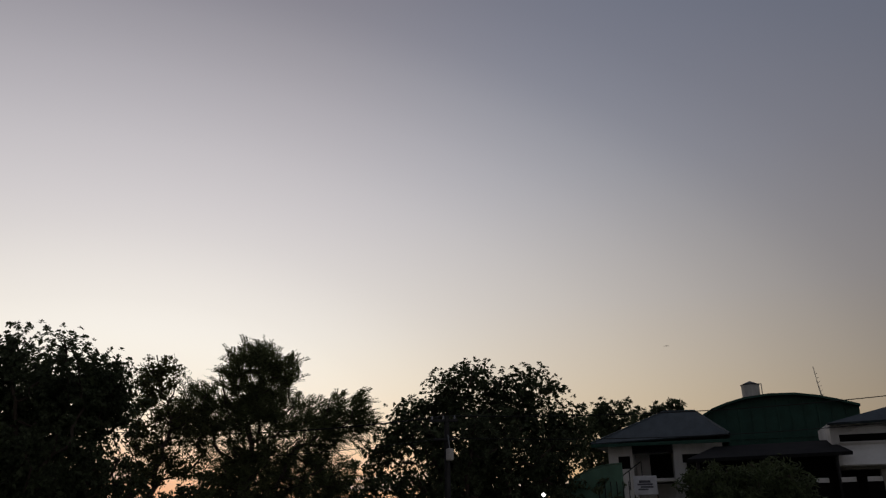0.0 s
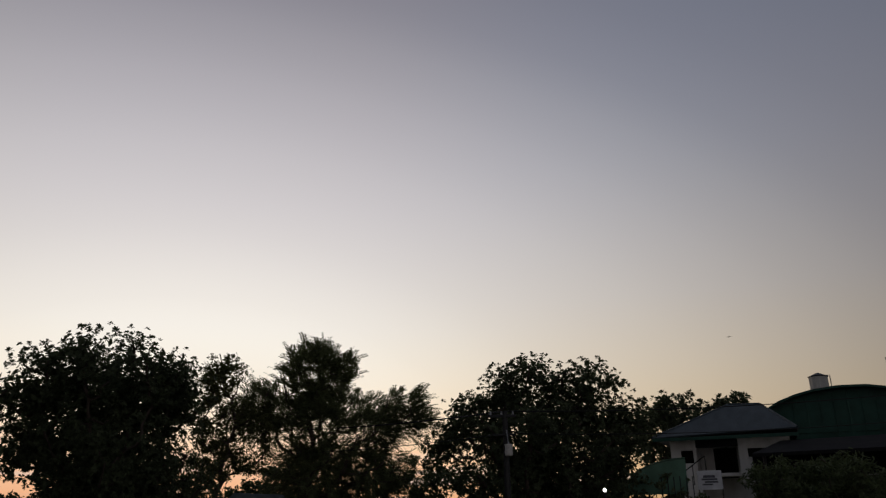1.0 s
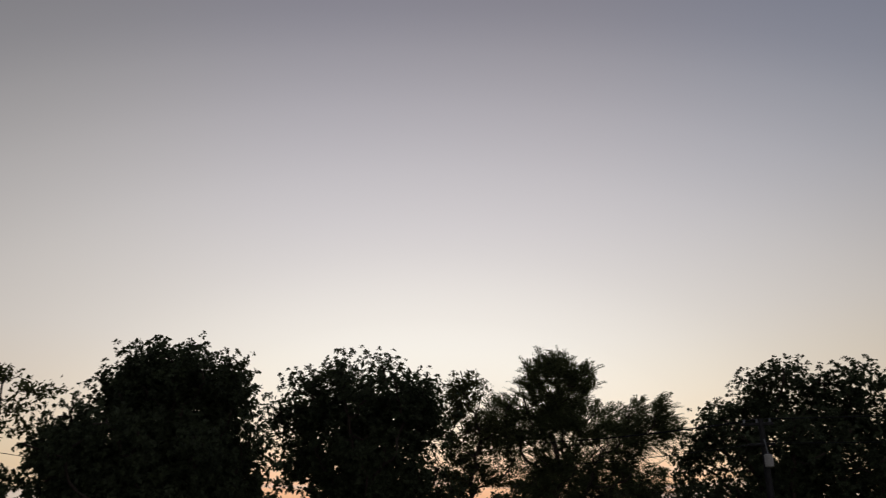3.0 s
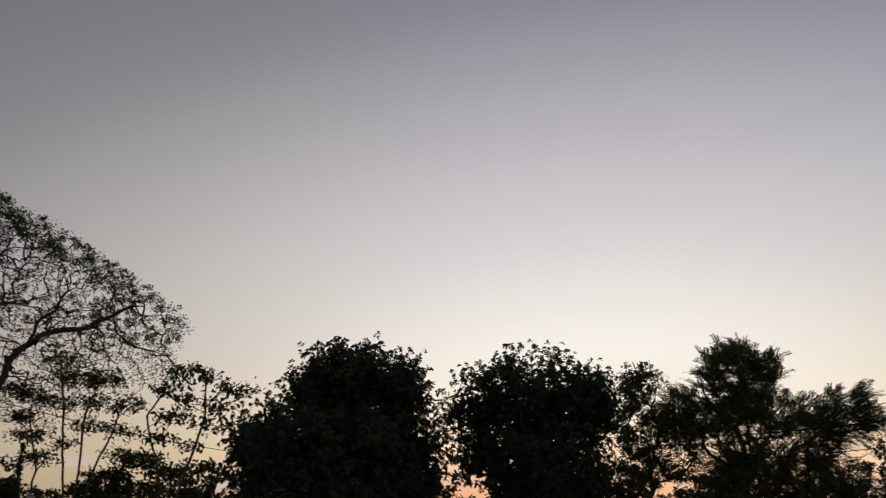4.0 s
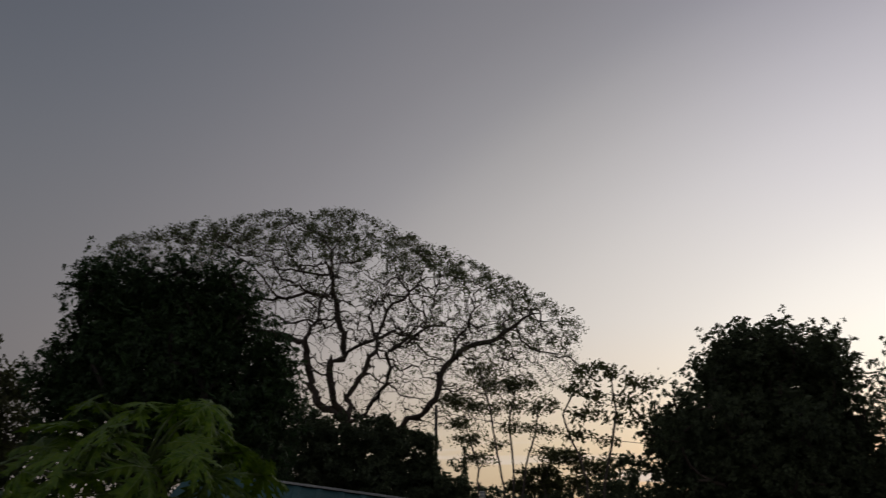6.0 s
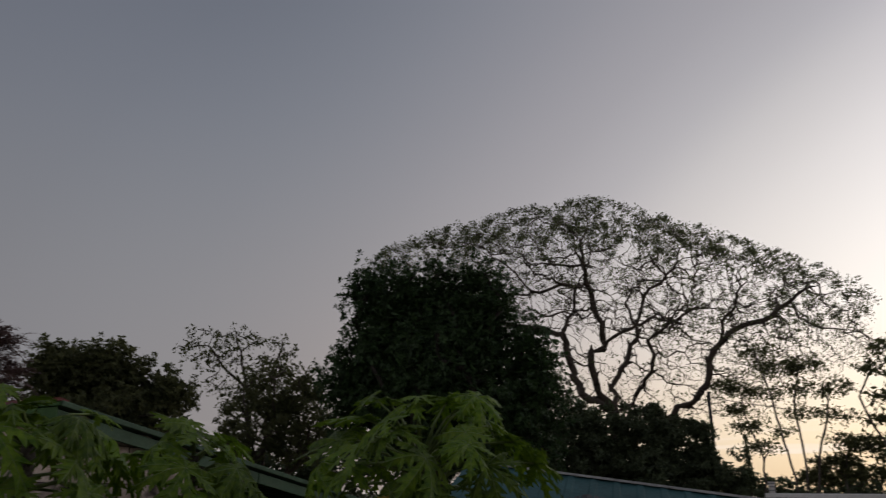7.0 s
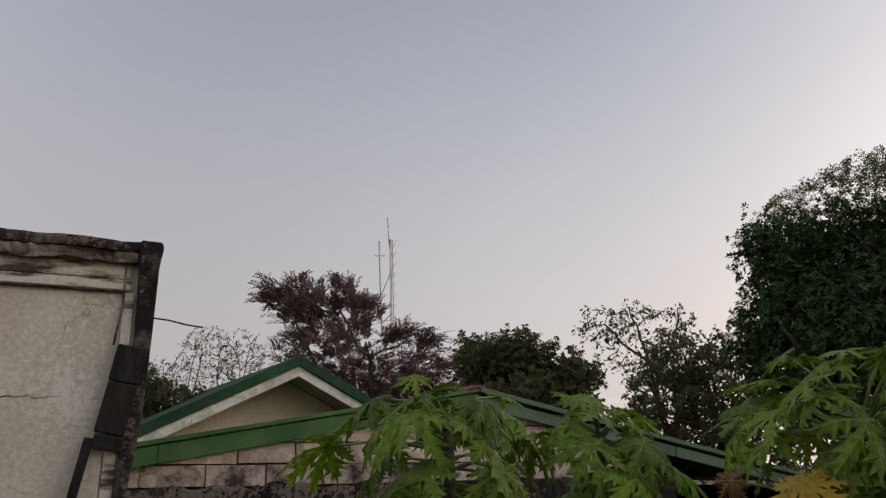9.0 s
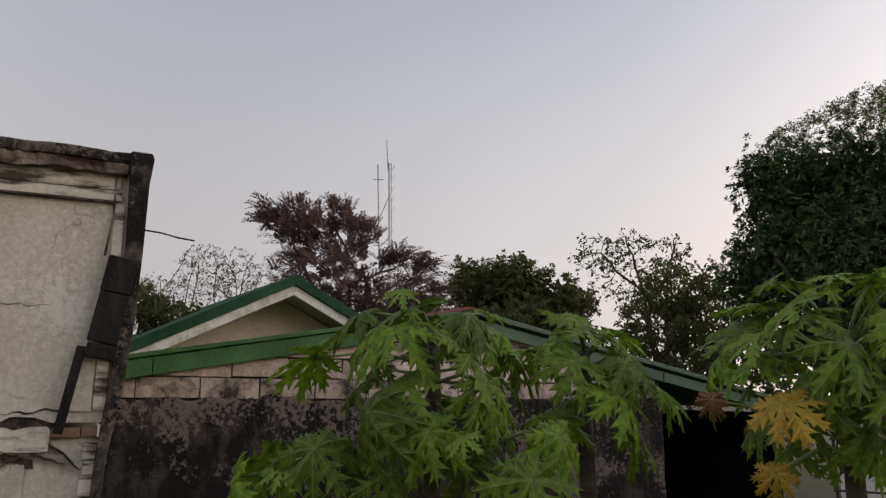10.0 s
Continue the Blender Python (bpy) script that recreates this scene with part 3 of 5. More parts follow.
tree("purple_leaved_tree", "purplish brown feathery-leaved tree", 19, 120,
     [(126.2, 12.2, 0.8, 0.9), (124.6, 11.7, 1.2, 1.4), (122.8, 11.2, 1.3, 1.7), (121.2, 12.3, 0.7, 1.3), (119.6, 10.6, 1.1, 1.2), (117.4, 9.6, 1.0, 0.9), (115.2, 9.1, 0.9, 0.8), (122.0, 8.2, 3.4, 1.8), (118.6, 6, 3.6, 1.8), (115.6, 6.6, 2.0, 1.5)],
     430, 4, 0.14, 0.10, LEAF_RED, 26, 0.10, frond=0.55, pairs=11, fill=26)
tree("bare_shrub", "half-bare twiggy shrub with few small leaves", 16, 131.0,
     [(130.6, 7.6, 2.0, 2.3), (133.6, 6.2, 1.6, 1.4), (128.2, 7.4, 1.6, 2.3)], 900, 4, 0.07, 0.05, LEAF_OLIVE, 27, 0.05, bark=BARK_GREY, thin=0.008, step=0.2, reach=1.0, stems=8, fork=1.5, wiggle=0.08)
tree("leafy_shrub", "small dark leafy shrub behind the green roof", 15, 134.6,
     [(134.8, 5.4, 1.9, 1.6), (132.5, 4.6, 2.0, 1.2)], 170, 22, 0.15, 0.10, LEAF_OLIVE, 28, 0.05, stems=3, fork=1.0, step=0.25)


def shrubs(name, label, d, lobes, goals, per, leaf, mat, seed):
    rng = np.random.default_rng(seed)
    pts = in_lobes(lobes, d, goals, rng, 0.2)
    root = thing(name, label, "shrubs", (0, 0, 0), kind="stuff")
    hang("foliage", leaf_mesh(pts, per, leaf * 1.6, leaf, mat, rng), root)


shrubs("undergrowth", "dark undergrowth between the tree trunks", 33,
       [(a, -0.4 + 0.5 * math.sin(a * 1.7), 2.9, {4: 3.6, 8: 3.6, 12: 3.7, 16: 3.5, 20: 3.3, 24: 3.5, 32: 3.9, 36: 3.8}.get(a, 3.3)) for a in range(-12, 53, 4)] + [(-8.6, 1.4, 1.6, 2.0)], 1750, 34, 0.24, LEAF_DARK, 31)
shrubs("undergrowth", "dark shrubs round the foot of the rain tree", 24,
       [(76, 4.0, 3.0, 3.0), (73, 3.4, 2.6, 2.8), (70, 3.4, 2.4, 2.7), (67.6, 2.8, 1.8, 2.7), (65.9, 2.6, 1.0, 3.0), (68.9, 5.2, .9, 1.1), (64.2, 0.6, 1.5, 2.3), (70, 0.5, 6, 2.5)], 1250, 38, 0.16, LEAF_DARK, 32)
shrubs("undergrowth", "low far bushes along the skyline", 45,
       [(a, -0.3, 2.2, 1.6 + 0.5 * math.sin(a)) for a in range(48, 66, 3)], 400, 30, 0.3, LEAF_DARK, 33)
shrubs("undergrowth", "dark shrubs behind the neighbouring house", 27,
       [(a, 1.4, 2.6, 2.9) for a in range(86, 140, 4)] + [(114, 4.0, 2.4, 2.2), (118, 4.6, 2.6, 2.2)] + [(92.5, 2.2, 3.0, 2.0), (97, 1.6, 2.6, 1.6)], 640, 32, 0.22, LEAF_DARK, 34)

# ---------------------------------------------------------------- more materials
def stained(name, clean, dirt, amount=0.5, rough=0.9, streak=(1, 1, 0.25), scale=1.6, fine=28, bump=0.35, flake=None, soft=0.13, crack=None, each=0.0):
    """Plaster or concrete with streaks of grime running down it, pits and hairline cracks."""
    m = bpy.data.materials.new(name)
    m.use_nodes = True
    n, l = m.node_tree.nodes, m.node_tree.links
    p = n["Principled BSDF"]
    p.inputs["Roughness"].default_value = rough
    p.inputs["Specular IOR Level"].default_value = 0.2
    co = n.new("ShaderNodeTexCoord")
    mp = n.new("ShaderNodeMapping")
    mp.inputs[3].default_value = streak
    l.new(co.outputs["Object"], mp.inputs[0])
    if each:  # every piece shows its own stretch of the pattern
        who = n.new("ShaderNodeObjectInfo")
        far = n.new("ShaderNodeMath")
        far.operation = "MULTIPLY"
        far.inputs[1].default_value = 37.0
        l.new(who.outputs["Random"], far.inputs[0])
        l.new(far.outputs[0], mp.inputs[1])
    big = n.new("ShaderNodeTexNoise")
    big.inputs["Scale"].default_value, big.inputs["Detail"].default_value, big.inputs["Roughness"].default_value = scale, 7, 0.65
    l.new(mp.outputs[0], big.inputs[0])
    small = n.new("ShaderNodeTexNoise")
    small.inputs["Scale"].default_value, small.inputs["Detail"].default_value = fine, 4
    l.new(co.outputs["Object"], small.inputs[0])
    mask = n.new("ShaderNodeValToRGB")
    mid = 1 - amount
    mask.color_ramp.elements[0].position, mask.color_ramp.elements[1].position = max(0.0, 0.32 + 0.36 * mid - soft), min(1.0, 0.32 + 0.36 * mid + soft)
    l.new(big.outputs[0], mask.inputs[0])
    mix = n.new("ShaderNodeMix")
    mix.data_type = "RGBA"
    mix.inputs[6].default_value, mix.inputs[7].default_value = (*clean, 1), (*dirt, 1)
    l.new(mask.outputs[0], mix.inputs[0])
    grain = n.new("ShaderNodeMix")
    grain.data_type, grain.blend_type = "RGBA", "OVERLAY"
    grain.inputs[0].default_value = 0.35
    l.new(mix.outputs[2], grain.inputs[6])
    l.new(small.outputs[0], grain.inputs[7])
    col = grain.outputs[2]
    if flake:
        fl = n.new("ShaderNodeTexNoise")
        fl.inputs["Scale"].default_value, fl.inputs["Detail"].default_value, fl.inputs["Roughness"].default_value = 21, 6, 0.7
        l.new(co.outputs["Object"], fl.inputs[0])
        where = n.new("ShaderNodeTexNoise")
        where.inputs["Scale"].default_value = 1.3
        l.new(co.outputs["Object"], where.inputs[0])
        both_n = n.new("ShaderNodeMath")
        both_n.operation = "ADD"
        l.new(fl.outputs[0], both_n.inputs[0])
        l.new(where.outputs[0], both_n.inputs[1])
        edge = n.new("ShaderNodeMapRange")
        edge.inputs[1].default_value, edge.inputs[2].default_value = 1.06, 1.13
        l.new(both_n.outputs[0], edge.inputs[0])
        chip = n.new("ShaderNodeMix")
        chip.data_type = "RGBA"
        chip.inputs[7].default_value = (*flake, 1)
        l.new(edge.outputs[0], chip.inputs[0])
        l.new(col, chip.inputs[6])
        col = chip.outputs[2]
    if each:
        info = n.new("ShaderNodeObjectInfo")
        mr = n.new("ShaderNodeMapRange")
        mr.inputs[3].default_value, mr.inputs[4].default_value = 1 - each, 1 + each * 0.6
        l.new(info.outputs["Random"], mr.inputs[0])
        hsv = n.new("ShaderNodeHueSaturation")
        l.new(mr.outputs[0], hsv.inputs["Value"])
        l.new(col, hsv.inputs["Color"])
        col = hsv.outputs[0]
    if crack:
        bend = n.new("ShaderNodeMix")
        bend.data_type = "RGBA"
        bend.inputs[0].default_value = 0.22
        l.new(co.outputs["Object"], bend.inputs[6])
        wob = n.new("ShaderNodeTexNoise")
        wob.inputs["Scale"].default_value, wob.inputs["Detail"].default_value = 5, 5
        l.new(co.outputs["Object"], wob.inputs[0])
        l.new(wob.outputs[1], bend.inputs[7])
        cells = n.new("ShaderNodeTexVoronoi")
        cells.feature = "DISTANCE_TO_EDGE"
        cells.inputs["Scale"].default_value = 1.5
        l.new(bend.outputs[2], cells.inputs[0])
        line = n.new("ShaderNodeMapRange")
        line.inputs[1].default_value, line.inputs[2].default_value = 0.010, 0.003
        l.new(cells.outputs["Distance"], line.inputs[0])
        part_n = n.new("ShaderNodeTexNoise")
        part_n.inputs["Scale"].default_value = 1.1
        l.new(co.outputs["Object"], part_n.inputs[0])
        some = n.new("ShaderNodeMapRange")
        some.inputs[1].default_value, some.inputs[2].default_value, some.inputs[4].default_value = 0.5, 0.6, 0.45
        l.new(part_n.outputs[0], some.inputs[0])
        show = n.new("ShaderNodeMath")
        show.operation = "MULTIPLY"
        l.new(line.outputs[0], show.inputs[0])
        l.new(some.outputs[0], show.inputs[1])
        split = n.new("ShaderNodeMix")
        split.data_type = "RGBA"
        split.inputs[7].default_value = (*crack, 1)
        l.new(show.outputs[0], split.inputs[0])
        l.new(col, split.inputs[6])
        col = split.outputs[2]
    l.new(col, p.inputs["Base Color"])
    b = n.new("ShaderNodeBump")
    b.inputs["Strength"].default_value, b.inputs["Distance"].default_value = bump, 0.02
    l.new(small.outputs[0], b.inputs["Height"])
    l.new(b.outputs[0], p.inputs["Normal"])
    return m


PLASTER = stained("weathered_cream_plaster", (.50, .465, .395), (.40, .36, .295), 0.42, streak=(1, 1, .6), scale=2.2, fine=30, bump=0.4, flake=(.56, .53, .475), crack=(.16, .13, .10))
MOULDING = stained("chipped_cream_moulding", (.54, .50, .42), (.07, .056, .042), 0.36, streak=(.35, 1, 2.2), scale=5, soft=0.06)
# blackened cornice and pilaster; also the painted shade of plaster gaps and hollows
SOOT_AND_SHADE = stained("blackened_concrete_and_shade", (.085, .068, .056), (.013, .011, .01), 0.62, streak=(1, 1, 1), scale=5, bump=0.8, soft=0.09, flake=(.12, .095, .078))
RUSTY = stained("rust_stained_concrete", (.30, .25, .205), (.04, .023, .018), 0.62, streak=(.5, 1, 1.6), scale=5, bump=0.7)
MOULDY = stained("mouldy_black_concrete_wall", (.010, .008, .007), (.05, .04, .033), 0.33, streak=(1, 1, 0.6), scale=3.2, bump=0.9, soft=0.07, flake=(.13, .105, .09))
BLOCK = stained("bare_concrete_block", (.52, .435, .36), (.22, .175, .14), 0.42, streak=(1, 1, 1), scale=4, bump=0.6, each=0.3)
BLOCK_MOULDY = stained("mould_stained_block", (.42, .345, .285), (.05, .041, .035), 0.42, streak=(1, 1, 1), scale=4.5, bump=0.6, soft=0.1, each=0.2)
MORTAR = stained("dark_mortar", (.15, .13, .12), (.07, .06, .055), 0.5, streak=(1, 1, 1), scale=5)
TERRACOTTA = stained("terracotta_strip", (.24, .135, .09), (.17, .12, .09), 0.5, streak=(1, 1, 1))
BEIGE = stained("beige_painted_board", (.60, .505, .40), (.52, .44, .345), 0.4, streak=(1, 1, 1))
GREEN = material("green_painted_metal", (.064, .14, .045), 0.5, vary=0.3, scale=2.5, fine=30, bump=0.1, second=(.035, .088, .03), spec=0.15)
GREEN_PALE = material("pale_green_fascia", (.075, .135, .08), 0.55, vary=0.3, scale=2.5, fine=30, bump=0.1)
GREEN_DARK = material("dark_green_sheet", (.02, .075, .055), 0.55, vary=0.35, scale=1.5, fine=14, bump=0.1)
GREEN_REAR = material("weathered_green_sheet", (.03, .072, .04), 0.8, vary=0.35, scale=1.5, fine=14, bump=0.1, spec=0.08)
SEAM = material("faded_green_seam", (.032, .095, .07), 0.6, scale=4)
WHITE_BOARD = stained("chipped_white_board", (.64, .61, .56), (.34, .30, .25), 0.3, streak=(1, 1, 1), scale=5)
RED_CAP = material("faded_red_ridge_cap", (.17, .04, .035), 0.6, scale=6)
TEAL = material("teal_painted_sheet", (.036, .095, .098), 0.65, vary=0.3, scale=1.2, fine=20, bump=0.05, spec=0.15)
PALE_EDGE = material("pale_metal_flashing", (.42, .42, .42), 0.4, metal=0.4, scale=6)
DARK_WOOD = stained("dark_rotten_wood", (.03, .026, .022), (.009, .008, .007), 0.55, streak=(1, 1, .2), scale=5, bump=0.8)
WHITE_WALL = stained("dusk_white_wall", (.70, .69, .67), (.52, .50, .47), 0.4, scale=0.8)
ROOF_GREY = material("grey_roof_sheet", (.04, .056, .066), 0.6, vary=0.35, scale=0.8, fine=6, bump=0.2, stretch=(3, 1, 1))
ROOF_DARK = material("dark_porch_sheet", (.022, .022, .024), 0.85, vary=0.3, scale=0.8, fine=6, bump=0.2, spec=0.05)
# near-black paint for deep shade under roofs, in doorways and behind windows
SHADE_BLACK = material("deep_shade_black", (.01, .0095, .009), 0.9, scale=2, spec=0.02)
STEEL = material("grey_galvanised_steel", (.30, .31, .32), 0.45, metal=0.7, scale=3)
DARK_METAL = material("dark_steel", (.04, .04, .042), 0.5, metal=0.5, scale=5)
CABLE = material("black_cable", (.02, .02, .02), 0.6, scale=5)
TANK_WHITE = stained("tank_white", (.60, .58, .55), (.42, .40, .38), 0.4, streak=(1, 1, .3), scale=1.5)
PAPAYA_LEAF = material("papaya_leaf", (.16, .245, .015), 0.45, vary=0.35, scale=7, fine=60, bump=0.15, through_light=0.3, second=(.055, .112, .009), spec=0.2, each=0.42)
PAPAYA_YELLOW = material("yellowed_papaya_leaf", (.42, .26, .02), 0.6, vary=0.3, scale=9, fine=60, bump=0.15, through_light=0.25, second=(.26, .18, .025))
PAPAYA_LIME = material("young_papaya_leaf", (.18, .25, .025), 0.5, vary=0.3, scale=9, fine=60, bump=0.15, through_light=0.3, second=(.10, .19, .02))
PAPAYA_DRY = material("dried_brown_leaf", (.20, .085, .05), 0.8, vary=0.4, scale=9, bump=0.3)
PETIOLE = material("pale_green_stalk", (.15, .20, .06), 0.5, scale=10)
PAPAYA_STEM = material("ringed_papaya_stem", (.085, .07, .05), 0.8, vary=0.4, scale=3, fine=22, bump=0.5, stretch=(1, 1, 6))
LAMP_GLOW = bpy.data.materials.new("lit_lamp_globe")
LAMP_GLOW.use_nodes = True
LAMP_GLOW.node_tree.nodes["Principled BSDF"].inputs["Emission Color"].default_value = (1, .96, .9, 1)
LAMP_GLOW.node_tree.nodes["Principled BSDF"].inputs["Emission Strength"].default_value = 2.5


# ---------------------------------------------------------------- old plastered building beside the yard
def old_building():
    D = 5.3
    root = thing("old_building", "weathered cream plastered building with a crumbling blackened cornice", "building", near(135.5, D + 0.02) - polar(47, 0.417), 137)
    zt = 3.72
    rng = random.Random(5)
    low = [(-4.2, zt - 0.12), (-4.2, 1.99)]
    x = -4.1
    while x < -0.08:
        low.append((x, 1.985 + 0.05 * max(0, noise.noise((x * 3.1, 4, 2))) + rng.uniform(-.016, .016)))
        x += rng.uniform(0.03, 0.10)
    part("wall", prism(bmesh.new(), low + [(-0.04, 1.975), (0.30, 1.975), (0.30, zt - 0.12)], 0, 3.2), PLASTER, root)
    # lower wall, set back, with a broken top edge
    out = [(-4.2, 0.0), (0.24, 0.0)]
    edge = [(0.24, 1.86)]
    x = 0.2
    while x > -4.2:
        edge.append((x, 1.93 + rng.uniform(-0.05, 0.04)))
        x -= rng.uniform(0.05, 0.16)
    edge.append((-4.2, 1.9))
    part("lower_wall", prism(bmesh.new(), out + edge, 0.03, 3.2), PLASTER, root)
    # ledge course of plaster lumps and the terracotta strip under it
    x = -0.02
    block("terracotta_strip", (-0.03, -0.03, 1.885), (0.13, 0.05, 1.945), TERRACOTTA, root, 0.006)
    block("terracotta_strip", (0.135, -0.025, 1.89), (0.225, 0.05, 1.95), TERRACOTTA, root, 0.006)
    # dark strip: shade of the broken gap above the ledge, put into colour
    block("gap_shade", (-4.2, 0.02, 1.93), (-0.03, 0.05, 2.14), SOOT_AND_SHADE, root, 0.003, "dark strip painted as shade in a broken plaster gap")
    lump = [(-4.2, 1.80), (-0.04, 1.80), (-0.035, 1.93)]
    x = -0.06
    while x > -4.15:
        lump.append((x, 1.945 + 0.03 * noise.noise((x * 4, 1, 7)) + rng.uniform(-0.018, 0.014)))
        x -= rng.uniform(0.03, 0.11)
    lump.append((-4.2, 1.94))
    part("ledge", prism(bmesh.new(), lump, -0.022, 0.03), MOULDING, root, "crumbled plaster ledge")
    for k in range(6):
        bm = box(bmesh.new(), (0.14 + rng.uniform(0, .03), -0.02, 1.2 + k * 0.11), (0.23 + rng.uniform(-.01, .03), 0.06, 1.3 + k * 0.11), 0.012)
        part("quoin", bm, MOULDING, root)
    # dark sheet paints the shade where plaster has fallen, with a grey infill panel
    hollow = [(-.9, 1.742), (-.2, 1.735), (-.15, 1.70), (-.11, 1.70), (-.12, 1.75), (-.2, 1.775), (-.28, 1.792), (-.4, 1.77), (-.55, 1.785), (-.9, 1.78)]
    part("hollow_shade", prism(bmesh.new(), hollow, 0.024, 0.028), SOOT_AND_SHADE, root, "dark sheet painted as shade in a broken plaster hollow")
    block("infill_panel", (-1.4, 0.012, 1.0), (-0.16, 0.022, 1.725), PLASTER, root, 0.004)
    # open cracks in the plaster
    for x0, z0, length, slope, wide in ((-1.1, 2.66, 1.0, 0.04, .003), (-0.36, 2.02, 0.5, 0.10, .006), (-0.34, 1.82, 0.4, -0.22, .006), (-0.5, 1.62, 0.34, 0.5, .005), (-0.05, 1.87, 0.2, -0.9, .006), (-0.75, 1.9, 0.4, 0.1, .006), (-1.6, 2.9, 0.8, -0.2, .003)):
        top_line, bottom_line = [], []
        steps = max(6, int(length / 0.035))
        for k in range(steps + 1):
            f = k / steps
            z = z0 + slope * length * f + rng.uniform(-.012, .012)
            w = wide * math.sin(math.pi * f) * rng.uniform(.5, 1.5) + .0006
            top_line.append((x0 + length * f, z + w))
            bottom_line.append((x0 + length * f, z - w))
        face = -0.004 if z0 > 1.98 else -0.026
        part("crack", prism(bmesh.new(), top_line + bottom_line[::-1], face, 0.03), SOOT_AND_SHADE, root)
    # moulding bands under the cornice
    block("moulding", (-4.2, -0.035, 3.40), (0.245, 0.02, 3.47), MOULDING, root, 0.008)
    block("moulding", (-4.2, -0.025, 3.475), (0.235, 0.02, 3.60), MOULDING, root, 0.01)
    block("moulding", (-4.2, -0.04, 3.385), (0.21, 0.02, 3.397), SOOT_AND_SHADE, root, 0.003)
    # cornice slab with broken lip
    bm = box(bmesh.new(), (-4.2, -0.13, zt - 0.075), (0.33, 3.3, zt), 0.02)
    bmesh.ops.subdivide_edges(bm, edges=[e for e in bm.edges if e.calc_length() > 1], cuts=60, use_grid_fill=True)
    for v in bm.verts:
        v.co.z += 0.022 * noise.noise((v.co.x * 3, v.co.y, 2)) + 0.014 * noise.noise((v.co.x * 14, v.co.y * 3, 5))
        v.co.y += 0.02 * noise.noise((v.co.x * 4, 3, v.co.z))
    part("cornice", bm, SOOT_AND_SHADE, root, "blackened cornice slab")
    bm = box(bmesh.new(), (-4.2, -0.10, zt - 0.145), (0.27, 0.02, zt - 0.072))
    bmesh.ops.subdivide_edges(bm, edges=[e for e in bm.edges if e.calc_length() > 1], cuts=110, use_grid_fill=True)
    for v in bm.verts:
        if v.co.y < -0.05:
            v.co.y += 0.02 * noise.noise((v.co.x * 3, v.co.z * 20, 2)) + 0.035 * noise.noise((v.co.x * 23, v.co.z * 40, 5))
            if v.co.z < zt - 0.1:
                v.co.z += 0.035 * noise.noise((v.co.x * 4, 4, 2)) + 0.015 * noise.noise((v.co.x * 19, 4, 8))
    part("cornice_lip", bm, RUSTY, root, "rust-stained broken cornice lip")
    # leaning corner pilaster, wide at its head
    bm = bmesh.new()
    lev = [(zt + 0.005, .285, .415), (zt - 0.03, .275, .428), (3.55, .285, .412), (3.1, .29, .40), (2.6, .285, .385), (2.25, .275, .36), (2.0, .25, .33), (1.75, .23, .295), (1.0, .2, .27), (0, .2, .27)]
    rows = []
    for z, a, b in lev:
        j = rng.uniform(-.006, .006)
        rows.append([bm.verts.new(q) for q in ((a + j, -0.14 if z > 3.5 else -0.07, z), (b + j, -0.13 if z > 3.5 else -0.06, z), (b + j, 0.3, z), (a + j, 0.3, z))])
    for r, s in zip(rows, rows[1:]):
        for k in range(4):
            bm.faces.new((r[k], r[(k + 1) % 4], s[(k + 1) % 4], s[k]))
    bm.faces.new(rows[0])
    bm.faces.new(rows[-1][::-1])
    bmesh.ops.recalc_face_normals(bm, faces=bm.faces[:])
    bmesh.ops.bevel(bm, geom=bm.edges[:], offset=0.008, segments=1, affect="EDGES")
    part("corner_pilaster", bm, SOOT_AND_SHADE, root, "blackened leaning corner pilaster")
    block("plaster_strip", (0.185, -0.03, 2.05), (0.262, 0.02, 2.48), MOULDING, root, 0.008)
    block("plaster_strip", (0.205, -0.03, 2.86), (0.272, 0.02, 3.38), MOULDING, root, 0.008)
    block("plaster_strip", (0.0, -0.02, 2.04), (0.18, 0.02, 2.46), PLASTER, root, 0.008)
    # thin drop pipe
    part("drop_pipe", tube(bmesh.new(), [(0.20, -0.03, 3.66), (0.205, -0.035, 3.3), (0.175, -0.04, 3.03)], 0.008, 6), RUSTY, root, "rusty thin drop pipe")
    # loose dark boards leaning on the wall
    lean = thing("leaning_board", "dark rotten boards leaning against a plaster wall", "boards", root.matrix_basis @ Vector((0.02, -0.075, 2.03)), 137)
    tilt = math.atan2(0.16, 0.95)
    for (w0, w1, h0, h1, yy) in ((0.02, 0.20, 0.46, 0.78, 0), (0.015, 0.195, 0.785, 1.02, .004), (0.03, 0.21, 0.36, 0.455, -.004)):
        bm = box(bmesh.new(), (w0, yy - 0.035, h0), (w1, yy + 0.03, h1), 0.012)
        bmesh.ops.rotate(bm, cent=(0, 0, 0), matrix=Matrix.Rotation(tilt, 3, "Y"), verts=bm.verts[:])
        part("board", bm, DARK_WOOD, lean)
    bm = box(bmesh.new(), (-0.022, -0.03, -0.12), (0.034, 0.02, 0.42), 0.006)
    bmesh.ops.rotate(bm, cent=(0, 0, 0), matrix=Matrix.Rotation(tilt, 3, "Y"), verts=bm.verts[:])
    part("stake", bm, DARK_WOOD, lean)
    rod = thing("wire_stub", "bent black wire stub sticking out of a wall", "wire", root.matrix_basis @ Vector((0.40, 0.05, 3.24)), 137)
    part("wire", tube(bmesh.new(), [(-0.02, 0, 0.0), (0.1, 0, -0.01), (0.22, 0, -0.035), (0.33, 0.01, -0.045)], 0.006, 6), CABLE, rod)


old_building()


